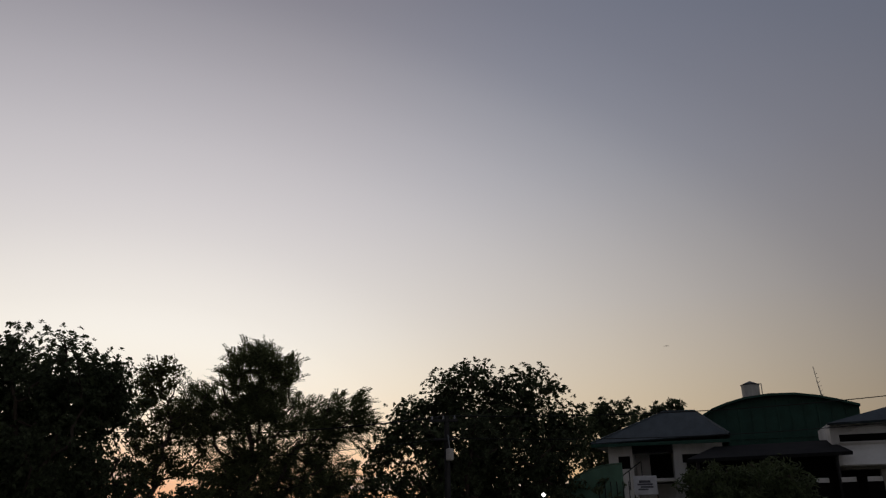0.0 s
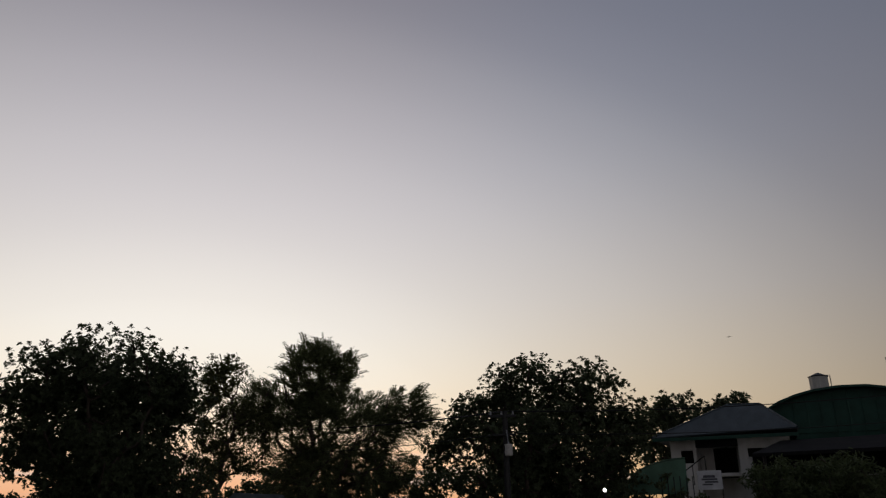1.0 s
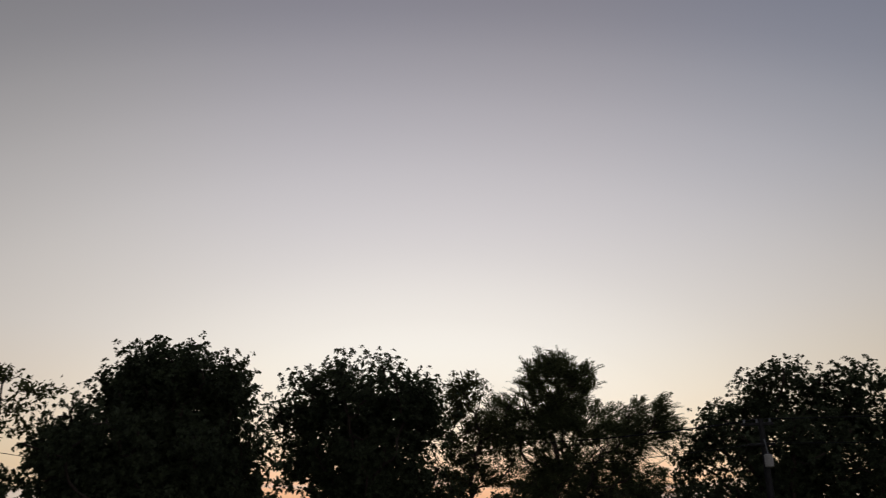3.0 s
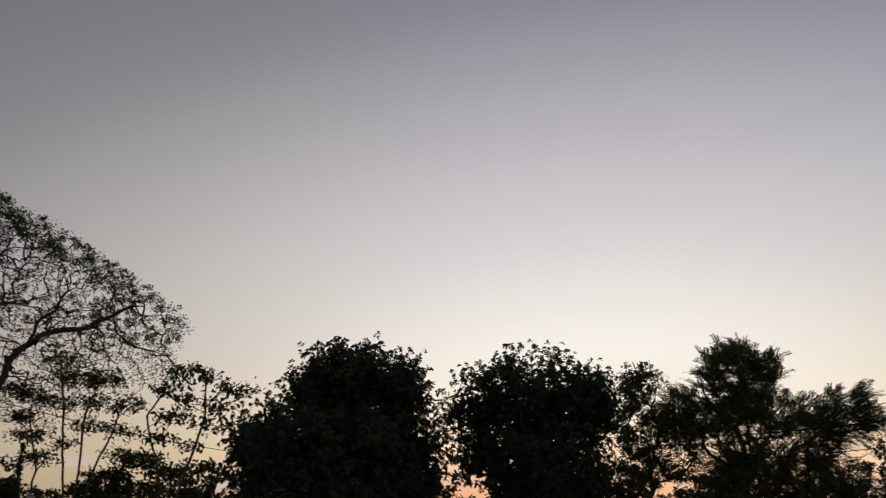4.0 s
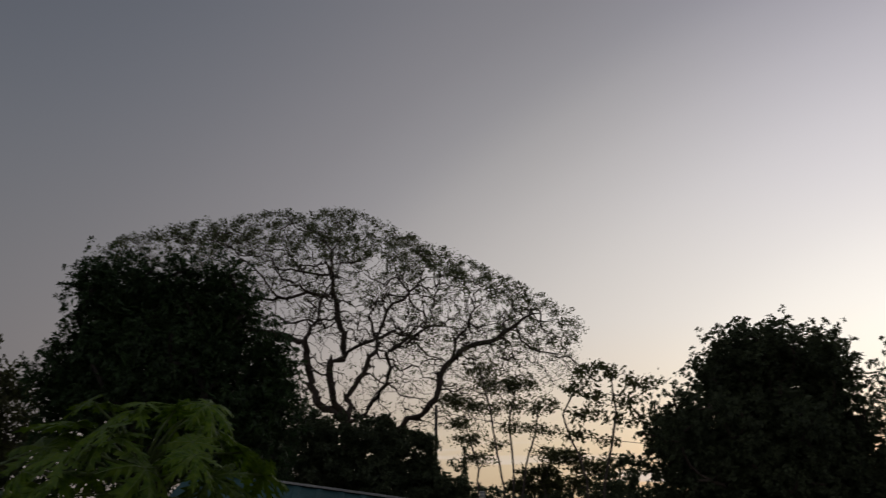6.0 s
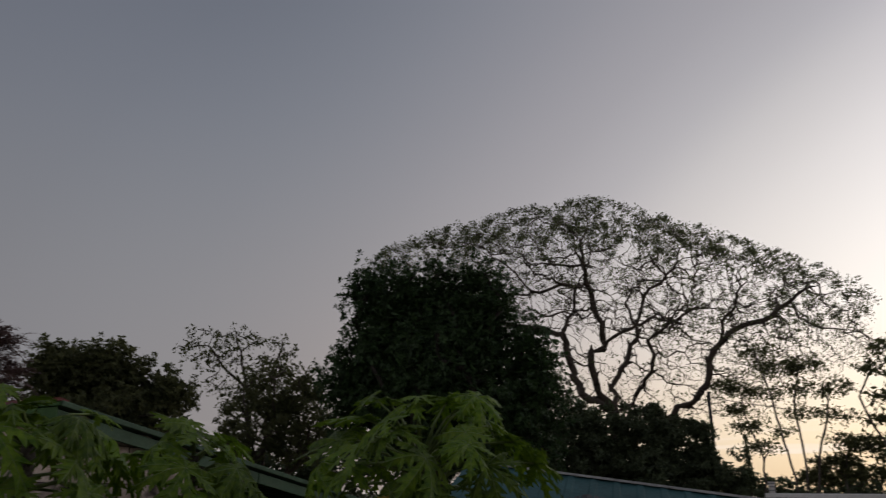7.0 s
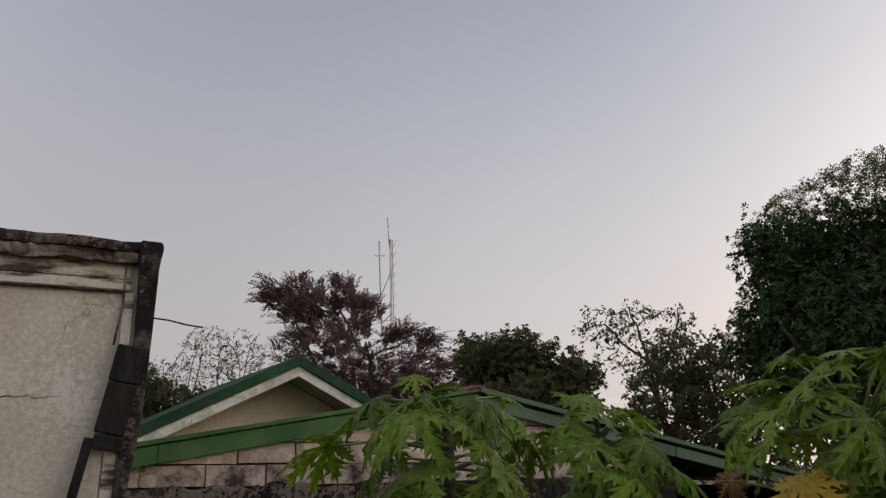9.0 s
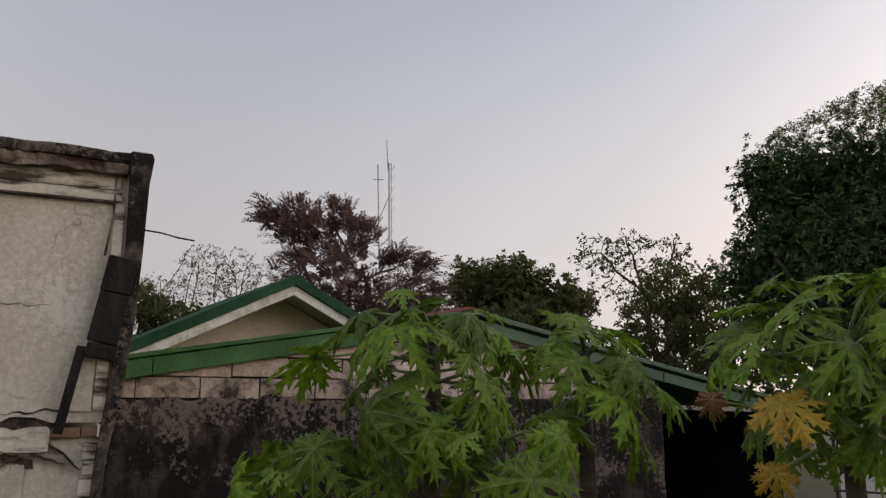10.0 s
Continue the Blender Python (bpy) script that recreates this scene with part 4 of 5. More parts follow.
# ---------------------------------------------------------------- neighbouring green-roofed house
def green_house():
    D = 7.5
    root = thing("green_roofed_house", "low concrete block house with green metal roof edges", "house", near(145, D), 145)
    apex, left, right = (4.92, 3.08), (-0.6, 2.14), (11.3, 1.95)

    def rake(a, b, top, deep, y0, y1):
        """A board that follows a roof slope from a to b."""
        return [(a[0], a[1] + top), (b[0], b[1] + top), (b[0], b[1] + top - deep), (a[0], a[1] + top - deep)], y0, y1

    def board(name, a, b, top, deep, y0, y1, mat, label=""):
        o, p, q = rake(a, b, top, deep, y0, y1)
        bm = prism(bmesh.new(), o, p, q)
        bmesh.ops.bevel(bm, geom=bm.edges[:], offset=0.006, segments=1, affect="EDGES")
        part(name, bm, mat, root, label)

    def along(a, b, f):
        return (a[0] + (b[0] - a[0]) * f, a[1] + (b[1] - a[1]) * f)
    # gable wall core, set behind the blocks
    part("wall", prism(bmesh.new(), [(-0.6, 0), (8.2, 0), (8.2, 2.44), (4.92, 3.0), (-0.6, 2.08)], 0.08, 0.2), MORTAR, root)
    block("side_wall", (-0.6, 0.2, 0), (-0.4, 7, 2.05), BLOCK, root)
    # near-black walls: the deep shade under the roof is put into their colour
    block("side_wall", (11.0, 0.3, 0), (11.15, 7, 1.9), SHADE_BLACK, root)
    block("back_wall", (-0.4, 6.8, 0), (11.0, 7, 1.9), SHADE_BLACK, root)
    block("inner_wall", (8.05, 0.2, 0), (8.2, 6.8, 2.2), SHADE_BLACK, root)
    # fascia boards in lengths, with the sheet edge above
    j1 = along(left, apex, 0.36)
    board("fascia", left, (j1[0] - .004, j1[1]), 0, 0.17, -0.10, -0.06, GREEN)
    board("fascia", j1, apex, 0, 0.17, -0.10, -0.06, GREEN)
    board("fascia", apex, along(apex, right, .5), -0.03, 0.14, -0.10, -0.06, GREEN_PALE)
    board("fascia", along(apex, right, .502), right, -0.03, 0.14, -0.10, -0.06, GREEN_PALE)
    board("roof_edge", left, apex, 0.055, 0.045, -0.13, 0.1, GREEN)
    board("roof_edge", apex, right, 0.065, 0.06, -0.15, 0.1, GREEN_PALE)
    for a, b in ((left, apex), (apex, right)):
        bm = ribbed(bmesh.new(), (a[0], -0.1, a[1] + .033), (b[0], -0.1, b[1] + .033), (0, 7.3, 0))
        part("roof", bm, GREEN, root, "green ribbed metal roof")
    # faded red ridge cap
    bm = prism(bmesh.new(), [(4.74, 3.11), (4.78, 3.155), (4.90, 3.17), (5.0, 3.15), (5.0, 3.11), (4.90, 3.14)], -0.14, 0.9)
    part("ridge_cap", bm, RED_CAP, root, "faded red ridge cap")
    # rear gable, higher and steeper
    rear = thing("rear_gable", "beige gable with white bargeboards and a green roof", "house", near(145, 11), 145)
    pk, lf, rt = (4.02, 3.93), (0.6, 2.27), (7.6, 2.15)

    def rboard(name, a, b, top, deep, y0, y1, mat, label=""):
        o, p, q = rake(a, b, top, deep, y0, y1)
        bm = prism(bmesh.new(), o, p, q)
        bmesh.ops.bevel(bm, geom=bm.edges[:], offset=0.006, segments=1, affect="EDGES")
        part(name, bm, mat, rear, label)
    rboard("roof_edge", lf, pk, 0, 0.16, -0.10, 6, GREEN_REAR, "dark green metal roof")
    rboard("roof_edge", pk, rt, 0, 0.16, -0.10, 6, GREEN_REAR, "dark green metal roof")
    mid = along(lf, pk, .55)
    rboard("bargeboard", lf, (mid[0] - .003, mid[1]), -0.165, 0.15, -0.05, 0.0, WHITE_BOARD)
    rboard("bargeboard", mid, pk, -0.165, 0.15, -0.05, 0.0, WHITE_BOARD)
    rboard("bargeboard", pk, rt, -0.165, 0.15, -0.05, 0.0, WHITE_BOARD)
    rboard("soffit", lf, pk, -0.2, 0.03, 0.0, 0.80, BEIGE)
    rboard("soffit", pk, rt, -0.2, 0.03, 0.0, 0.80, BEIGE)
    part("gable_wall", prism(bmesh.new(), [(0.9, 0), (7.2, 0), (7.2, 2.1), (4.02, 3.68), (0.9, 2.2)], 0.76, 0.88), BEIGE, rear)
    # concrete blocks of the gable, each its own piece
    rng = random.Random(8)
    meshes = []
    for k in range(10):
        bm = box(bmesh.new(), (0, 0, 0), (0.575, 0.09, 0.195))
        for v in bm.verts:
            v.co += Vector((rng.uniform(-.008, .008), rng.uniform(-.01, .006), rng.uniform(-.006, .006)))
        me = bpy.data.meshes.new("concrete_block")
        bm.to_mesh(me)
        bm.free()
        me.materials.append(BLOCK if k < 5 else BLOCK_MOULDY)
        meshes.append(me)
    for row in range(5):
        z = 2.10 + row * 0.21
        x = -0.5 + (0.3 if row % 2 else 0.0)
        while x < 7.6:
            roof_z = left[1] + (apex[1] - left[1]) * (x + .3 - left[0]) / (apex[0] - left[0]) if x + .3 < apex[0] else apex[1] + (right[1] - apex[1]) * (x + .3 - apex[0]) / (right[0] - apex[0])
            if z < roof_z - 0.04:
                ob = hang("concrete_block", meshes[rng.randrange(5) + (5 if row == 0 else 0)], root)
                ob.location = (x, rng.uniform(-.005, .005), z)
                low_end = min(left[1] + (apex[1] - left[1]) * (x - left[0]) / (apex[0] - left[0]), apex[1] + (right[1] - apex[1]) * (x + .575 - apex[0]) / (right[0] - apex[0]))
                ob.scale.z = max(0.05, min(1.0, (low_end + 0.03 - z) / 0.195))
            x += 0.59
    # mouldy boundary wall in front
    bw = thing("wall_boundary", "black mouldy concrete boundary wall with peeling patches", "wall", near(145, D - 0.14), 145, kind="structure")
    bm = box(bmesh.new(), (-1.2, -0.02, 0), (8.0, 0.11, 2.10), 0.02)
    bmesh.ops.subdivide_edges(bm, edges=[e for e in bm.edges if e.calc_length() > 1], cuts=140, use_grid_fill=True)
    for v in bm.verts:
        if v.co.z > 2:
            v.co.z += 0.05 * noise.noise((v.co.x * 2.1, 0, 1)) + 0.03 * noise.noise((v.co.x * 6.5, 0, 3)) + 0.05 * noise.noise((v.co.x * 17, 0, 6))
        v.co.y += 0.01 * noise.noise((v.co.x * 3, 0, v.co.z * 3))
    part("wall_body", bm, MOULDY, bw)


green_house()


# ---------------------------------------------------------------- papaya plants
def papaya_leaf_mesh(seed, mat, droop=0.5):
    """A deeply cut palm-shaped leaf of about unit reach, its stalk end at the origin, lying along x."""
    rng = random.Random(seed)
    verts, faces, ribs, bend = [], [], [], [1.0]

    def put(x, y):
        r = math.hypot(x, y)
        verts.append((x, y, -droop * bend[0] * r * r * 0.55 + 0.06 * math.sin(7 * math.atan2(y, x)) * r))
        return len(verts) - 1

    def blade(angle, length, width):
        """One finger with its side teeth."""
        prof = [(0.0, .04), (.14, .06), (.26, .075), (.34, .08), (.53, .21), (.49, .10), (.55, .10), (.75, .22), (.69, .085), (.74, .075), (.90, .13), (.86, .04), (1.0, .0)]
        ca, sa = math.cos(angle), math.sin(angle)
        last, spine, sides = None, [], []
        fold = rng.uniform(0.01, 0.075)
        bend[0] = rng.uniform(0.5, 1.7)
        for i, (u, w) in enumerate(prof):
            w = w * width * rng.uniform(0.8, 1.2)
            um = (u if i not in (4, 7, 10) else u - 0.11) * length
            u = u * length * rng.uniform(0.96, 1.04)
            c = put(um * ca, um * sa)
            verts[c] = (verts[c][0], verts[c][1], verts[c][2] + fold * min(1, u * 3))
            a = put(u * ca - w * sa, u * sa + w * ca)
            b = put(u * ca + w * sa, u * sa - w * ca)
            if last:
                faces.append((last[0], c, a, last[1]))
                faces.append((last[0], last[2], b, c))
            last = (c, a, b)
            spine.append(verts[c])
            if i in (4, 7, 10):
                sides.append((verts[c], verts[a]))
                sides.append((verts[c], verts[b]))
        for p, q in list(zip(spine, spine[1:])) + sides:
            d = Vector((q[0] - p[0], q[1] - p[1], 0))
            if d.length < 1e-4:
                continue
            o = Vector((-d.y, d.x, 0)).normalized() * (0.005 if (p, q) not in sides else 0.0025)
            k = len(verts)
            for w in (Vector(p) + o, Vector(p) - o, Vector(q) - o * .7, Vector(q) + o * .7):
                verts.append((w.x, w.y, w.z + 0.008))
            ribs.append((k, k + 1, k + 2, k + 3))
    for ang, ln in ((0, 1.0), (38, .95), (-38, .95), (78, .82), (-78, .82), (118, .62), (-118, .62), (152, .42), (-152, .42)):
        blade(radians(ang + rng.uniform(-5, 5)), ln * rng.uniform(.9, 1.08), 1.0 if ln > .7 else 0.85)
    me = bpy.data.meshes.new("papaya_leaf")
    me.from_pydata(verts, [], faces + ribs)
    me.materials.append(mat)
    me.materials.append(PETIOLE)
    me.polygons.foreach_set("material_index", [0] * len(faces) + [1] * len(ribs))
    me.update()
    return me


LEAVES = [papaya_leaf_mesh(40 + k, PAPAYA_LEAF, 0.35 + 0.28 * k) for k in range(5)]
YOUNG = papaya_leaf_mesh(60, PAPAYA_LIME, 0.4)
YELLOW = papaya_leaf_mesh(61, PAPAYA_YELLOW, 0.45)
DRY = papaya_leaf_mesh(62, PAPAYA_DRY, 1.6)
DRY_YELLOW = papaya_leaf_mesh(63, PAPAYA_YELLOW, 1.5)


def papaya(az, d, top, spread, count, seed, label, high=65, low=-35, size=0.36, hubs=()):
    """A papaya: ringed stem and a crown of long-stalked leaves."""
    rng = random.Random(seed)
    base = near(az, d)
    root = thing("papaya_plant", label, "papaya plant", base, group="papaya plants")
    lean = Vector((rng.uniform(-.08, .08), rng.uniform(-.08, .08), 0))
    pts = [Vector((0, 0, -0.05)) + lean * 0, Vector((0, 0, top * .4)) + lean * .6, Vector((0, 0, top * .8)) + lean, Vector((0, 0, top)) + lean]
    part("stem", tube(bmesh.new(), pts, [0.065, 0.05, 0.04, 0.028], 10), PAPAYA_STEM, root, smooth=True)
    head = pts[-1]
    for i in range(count):
        f = i / max(1, count - 1)
        a = i * 2.39996 + rng.uniform(-.25, .25)
        up = radians(high + (low - high) * f + rng.uniform(-8, 8))
        ln = spread * (0.62 + 0.38 * math.sin(math.pi * min(1, .25 + f * .75))) * rng.uniform(0.85, 1.1)
        start = head - Vector((0, 0, 0.32 * f))
        way = Vector((math.cos(a) * math.cos(up), math.sin(a) * math.cos(up), math.sin(up)))
        end = start + way * ln - Vector((0, 0, 0.06 * ln))
        midp = start + way * ln * 0.55 + Vector((0, 0, 0.035))
        sz = size * rng.uniform(0.62, 0.95) * (0.7 if f < .12 else 1.0)
        me = YOUNG if rng.random() < 0.06 or f < 0.06 else LEAVES[rng.randrange(5)]
        leaf = hang("leaf", me, root)
        tip = radians(rng.uniform(5, 32) + 38 * f)
        m = Matrix.Translation(end) @ Matrix.Rotation(a + rng.uniform(-.3, .3), 4, "Z") @ Matrix.Rotation(tip, 4, "Y") @ Matrix.Rotation(rng.uniform(-.4, .4), 4, "X")
        leaf.matrix_basis = m @ Matrix.Diagonal((sz, sz, sz, 1))
        part("stalk", tube(bmesh.new(), [start, midp, end], [0.009, 0.0065, 0.005], 6), PETIOLE, root, smooth=True)
    # the large leaves of the crown: degrees left, degrees up, metres nearer or farther than the stem
    for haz, hel, off in hubs:
        end = near(haz, d + off, rise(hel, d + off)) - base
        start = head - Vector((0, 0, min(0.6, max(0.02, 0.05 + 0.75 * (head.z - end.z)))))
        out = end - start
        a = math.atan2(out.y, out.x)
        tip = radians(min(66, max(12, 36 - 5 * (hel - 2))) + rng.uniform(-18, 16))
        sz = size * rng.uniform(0.8, 1.15)
        leaf = hang("leaf", LEAVES[rng.randrange(5)], root)
        leaf.matrix_basis = Matrix.Translation(end) @ Matrix.Rotation(a + rng.uniform(-.35, .35), 4, "Z") @ Matrix.Rotation(tip, 4, "Y") @ Matrix.Rotation(rng.uniform(-.55, .55), 4, "X") @ Matrix.Diagonal((sz, sz, sz, 1))
        part("stalk", tube(bmesh.new(), [start, start + out * 0.55 + Vector((0, 0, 0.04)), end], [0.011, 0.008, 0.006], 6), PETIOLE, root, smooth=True)
    return root


papaya(114.6, 3.4, EYE + 0.24, 0.38, 18, 3, "leafy green papaya plant before a mouldy wall", high=30, low=-40, size=0.245,
       hubs=((119.6, 5.6, .1), (115.7, 5.9, -.1), (117.2, 4.4, -.3), (112.0, 4.8, -.25), (109.4, 4.2, .1), (123.0, 2.1, 0), (118.9, -1.8, -.4), (110.3, 0.2, -.45), (114.5, -3.2, -.5),
             (111.6, 2.7, -.35), (113.6, 4.6, .25), (121.2, 4.0, .2)))
papaya(102.2, 3.8, EYE + 0.19, 0.32, 8, 4, "green papaya plant with drooping lobed leaves", high=48, low=-36, size=0.27,
       hubs=((103.1, 4.7, -.1), (100.8, 3.6, .1), (105.6, 3.7, 0), (99.9, 2.0, -.25), (100.4, -0.4, -.3), (97.9, 0.2, -.05), (103.6, 2.0, -.35)))
p3 = papaya(85.4, 3.9, EYE + 0.2, 0.50, 26, 9, "tall green papaya plant with some yellowed leaves", high=54, low=-30, size=0.25,
            hubs=((88.5, 7.4, .1), (86.2, 7.2, -.1), (83.7, 7.2, .1), (90.4, 6.0, .15), (92.2, 4.2, .1), (88.0, 5.0, -.4), (85.4, 3.0, -.5), (91.2, 2.3, -.2), (93.6, 2.3, 0), (81.3, 6.0, .1),
                  (86.2, 0.7, -.45), (83.4, 0.0, -.4), (88.0, 0.4, -.45), (84.5, -1.8, -.35), (78.4, 4.2, .05), (76.8, 2.6, -.1), (80.5, 2.5, -.35), (79.5, 0.2, -.2)))
papaya(122.8, 3.4, EYE - 0.36, 0.40, 4, 12, "low papaya plant in front of the wall", high=18, low=-40, size=0.26,
       hubs=((128.2, -6.3, -.1), (122.8, -4.4, -.35), (125.6, -5.2, .1), (119.6, -5.0, -.1), (117.2, -6.2, -.3)))
papaya(108.6, 3.2, EYE - 0.22, 0.34, 3, 15, "low papaya plant with pale stalks", high=15, low=-45, size=0.25,
       hubs=((104.9, -3.4, -.15), (111.5, -5.4, -.2), (107.0, -6.5, -.3)))


def loose_leaf(me, label, az, el, d, size, rz, ry, rx=0):
    ob = hang("leaf", me, p3, label)
    ob.matrix_basis = Matrix.Translation(near(az, d, rise(el, d)) - p3.location) @ Matrix.Rotation(radians(rz), 4, "Z") @ Matrix.Rotation(radians(ry), 4, "Y") @ Matrix.Rotation(radians(rx), 4, "X") @ Matrix.Diagonal((size, size, size, 1))
    part("stalk", tube(bmesh.new(), [Vector((0, 0, p3.location.z + 1.9)), (near(az, d, rise(el, d) + 0.04) - p3.location) * 0.5 + Vector((0, 0, 1.0)), near(az, d, rise(el, d)) - p3.location], [.010, .008, .006], 6), PETIOLE, p3)


loose_leaf(YELLOW, "yellowed leaf", 89.6, -0.9, 3.3, 0.22, 30, 38, 20)
loose_leaf(YOUNG, "lime green young leaf", 82.2, 5.0, 3.6, 0.2, -20, 40)
loose_leaf(DRY_YELLOW, "withered yellow hanging leaf", 90.4, -5.4, 3.4, 0.13, 10, 78)
loose_leaf(DRY, "withered brown hanging leaf", 94.2, -0.6, 3.6, 0.11, 5, 80)

# white painted panel with a dark grille behind the papaya
panel = thing("grille_panel", "white painted wall panel behind a dark steel grille", "grille", near(84.5, 5.6), 84.5)
block("panel", (-0.2, 0.05, 0), (0.5, 0.12, 1.93), WHITE_WALL, panel)
for k in range(6):
    part("bar", tube(bmesh.new(), [(-0.22 + k * 0.14, 0, 0.02), (-0.22 + k * 0.14, 0, 1.96)], 0.010, 6), DARK_METAL, panel)
for k in range(12):
    part("rail", tube(bmesh.new(), [(-0.24, -0.014, 0.15 + k * 0.16), (0.5, -0.014, 0.15 + k * 0.16)], 0.008, 6), DARK_METAL, panel)


# ---------------------------------------------------------------- teal shed roof, low wall, post
def teal_shed():
    root = thing("teal_shed", "low shed with a teal painted sheet roof", "shed", polar(70, 9) + Vector((-.2, -.15, 0)), 70)
    a, b = (-1.9, 2.55), (1.35, 2.14)
    bm = ribbed(bmesh.new(), (a[0], 0, a[1]), (b[0], 0, b[1]), (0, -1.6, -0.5), 0.25, 0.012)
    part("roof", bm, TEAL, root, "teal ribbed sheet roof")
    part("flashing", prism(bmesh.new(), [(a[0], a[1] + .03), (b[0], b[1] + .03), (b[0], b[1] + .005), (a[0], a[1] + .005)], -0.06, 0.05), PALE_EDGE, root, "pale metal ridge flashing")
    block("wall", (-1.8, -1.4, 0), (1.2, -0.05, 1.6), BLOCK, root)
    can = thing("dark_canopy", "small dark ribbed peaked canopy", "canopy", polar(73.4, 7.0) + Vector((-.2, -.15, 0)), 73.4)
    for s in (-1, 1):
        for k in range(9):
            f, g = k / 9, (k + .7) / 9
            bm = slab(bmesh.new(), [(s * f * .55, 0, 2.19 - f * .11), (s * g * .55, 0, 2.19 - g * .11), (s * g * .55, -0.5, 2.02 - g * .11), (s * f * .55, -0.5, 2.02 - f * .11)], 0.01 * s)
            part("slat", bm, DARK_METAL, can)
        part("post", tube(bmesh.new(), [(s * .5, -0.45, 0), (s * .5, -0.45, 1.95)], 0.02, 8), DARK_METAL, can)
    low = thing("wall_low", "pale capped low concrete wall", "wall", polar(55, 12), 55, kind="structure")
    block("wall_body", (-1.55, 0, 0), (1.9, 0.12, 2.17), WHITE_WALL, low)
    block("cap", (-1.6, -0.04, 2.174), (1.95, 0.16, 2.235), WHITE_WALL, low)
    post = thing("white_post", "short white ringed plastic pipe post", "post", polar(62.1, 12.6))
    part("pipe", tube(bmesh.new(), [(0, 0, 0), (0, 0, 2.40)], 0.045, 12), TANK_WHITE, post)
    for k in range(4):
        part("ring", tube(bmesh.new(), [(0, 0, 2.22 + .05 * k), (0, 0, 2.235 + .05 * k)], 0.05, 12), STEEL, post)
    pole = thing("utility_pole", "dark slim utility pole beside the rain tree", "pole", polar(65.0, 25))
    part("pole", tube(bmesh.new(), [(0, 0, 0), (0, 0, rise(7.0, 25))], [0.065, 0.05], 10), DARK_METAL, pole)
    cyp = thing("spire_shrub", "slim dark pointed shrub", "shrub", polar(62.8, 30))
    rng = np.random.default_rng(77)
    pts = np.array([(rng.normal(0, .14 * (1 - f)), rng.normal(0, .14 * (1 - f)), 0.3 + f * (rise(4.0, 30) - .3)) for f in rng.uniform(0, 1, 160)])
    hang("foliage", leaf_mesh(pts, 14, 0.10, 0.10, LEAF_DARK, rng), cyp)
    part("stem", tube(bmesh.new(), [(0, 0, 0), (0, 0, rise(3.6, 30))], [.05, .01], 6), BARK, cyp)


teal_shed()


# ---------------------------------------------------------------- radio masts behind the house
def masts():
    d = 40
    root = thing("radio_mast", "thin grey guyed radio mast with side poles", "mast", polar(117.9, d), 117.9)

    def x(az):
        return d * math.tan(radians(117.9 - az))
    for dx, dy in ((0, 0), (0.22, 0.1), (0.1, 0.22)):
        part("mast_leg", tube(bmesh.new(), [(x(117.5) + dx, dy, 0), (x(117.8) + dx * .6, dy, rise(17.0, d))], 0.028, 6), STEEL, root)
    part("whip", tube(bmesh.new(), [(x(117.85), 0, rise(16.4, d)), (x(118.0), 0, rise(18.6, d))], 0.03, 6), STEEL, root)
    part("side_pole", tube(bmesh.new(), [(x(118.35), 0, rise(9, d)), (x(118.65), 0, rise(16.8, d))], 0.04, 6), STEEL, root)
    part("cross_bar", tube(bmesh.new(), [(x(119.0), 0, rise(15.7, d)), (x(118.2), 0, rise(15.7, d))], 0.02, 6), STEEL, root)
    part("brace", tube(bmesh.new(), [(x(118.5), 0, rise(12.6, d)), (x(117.75), 0, rise(14.4, d))], 0.025, 6), STEEL, root)
    part("brace", tube(bmesh.new(), [(x(118.4), 0, rise(10.6, d)), (x(117.6), 0, rise(11.4, d))], 0.025, 6), STEEL, root)
    k = 6.0
    while k < 17:
        part("rung", tube(bmesh.new(), [(x(117.55), 0, rise(k, d)), (x(117.6) + 0.2, 0.1, rise(k + .5, d))], 0.014, 5), STEEL, root)
        k += 0.8


masts()


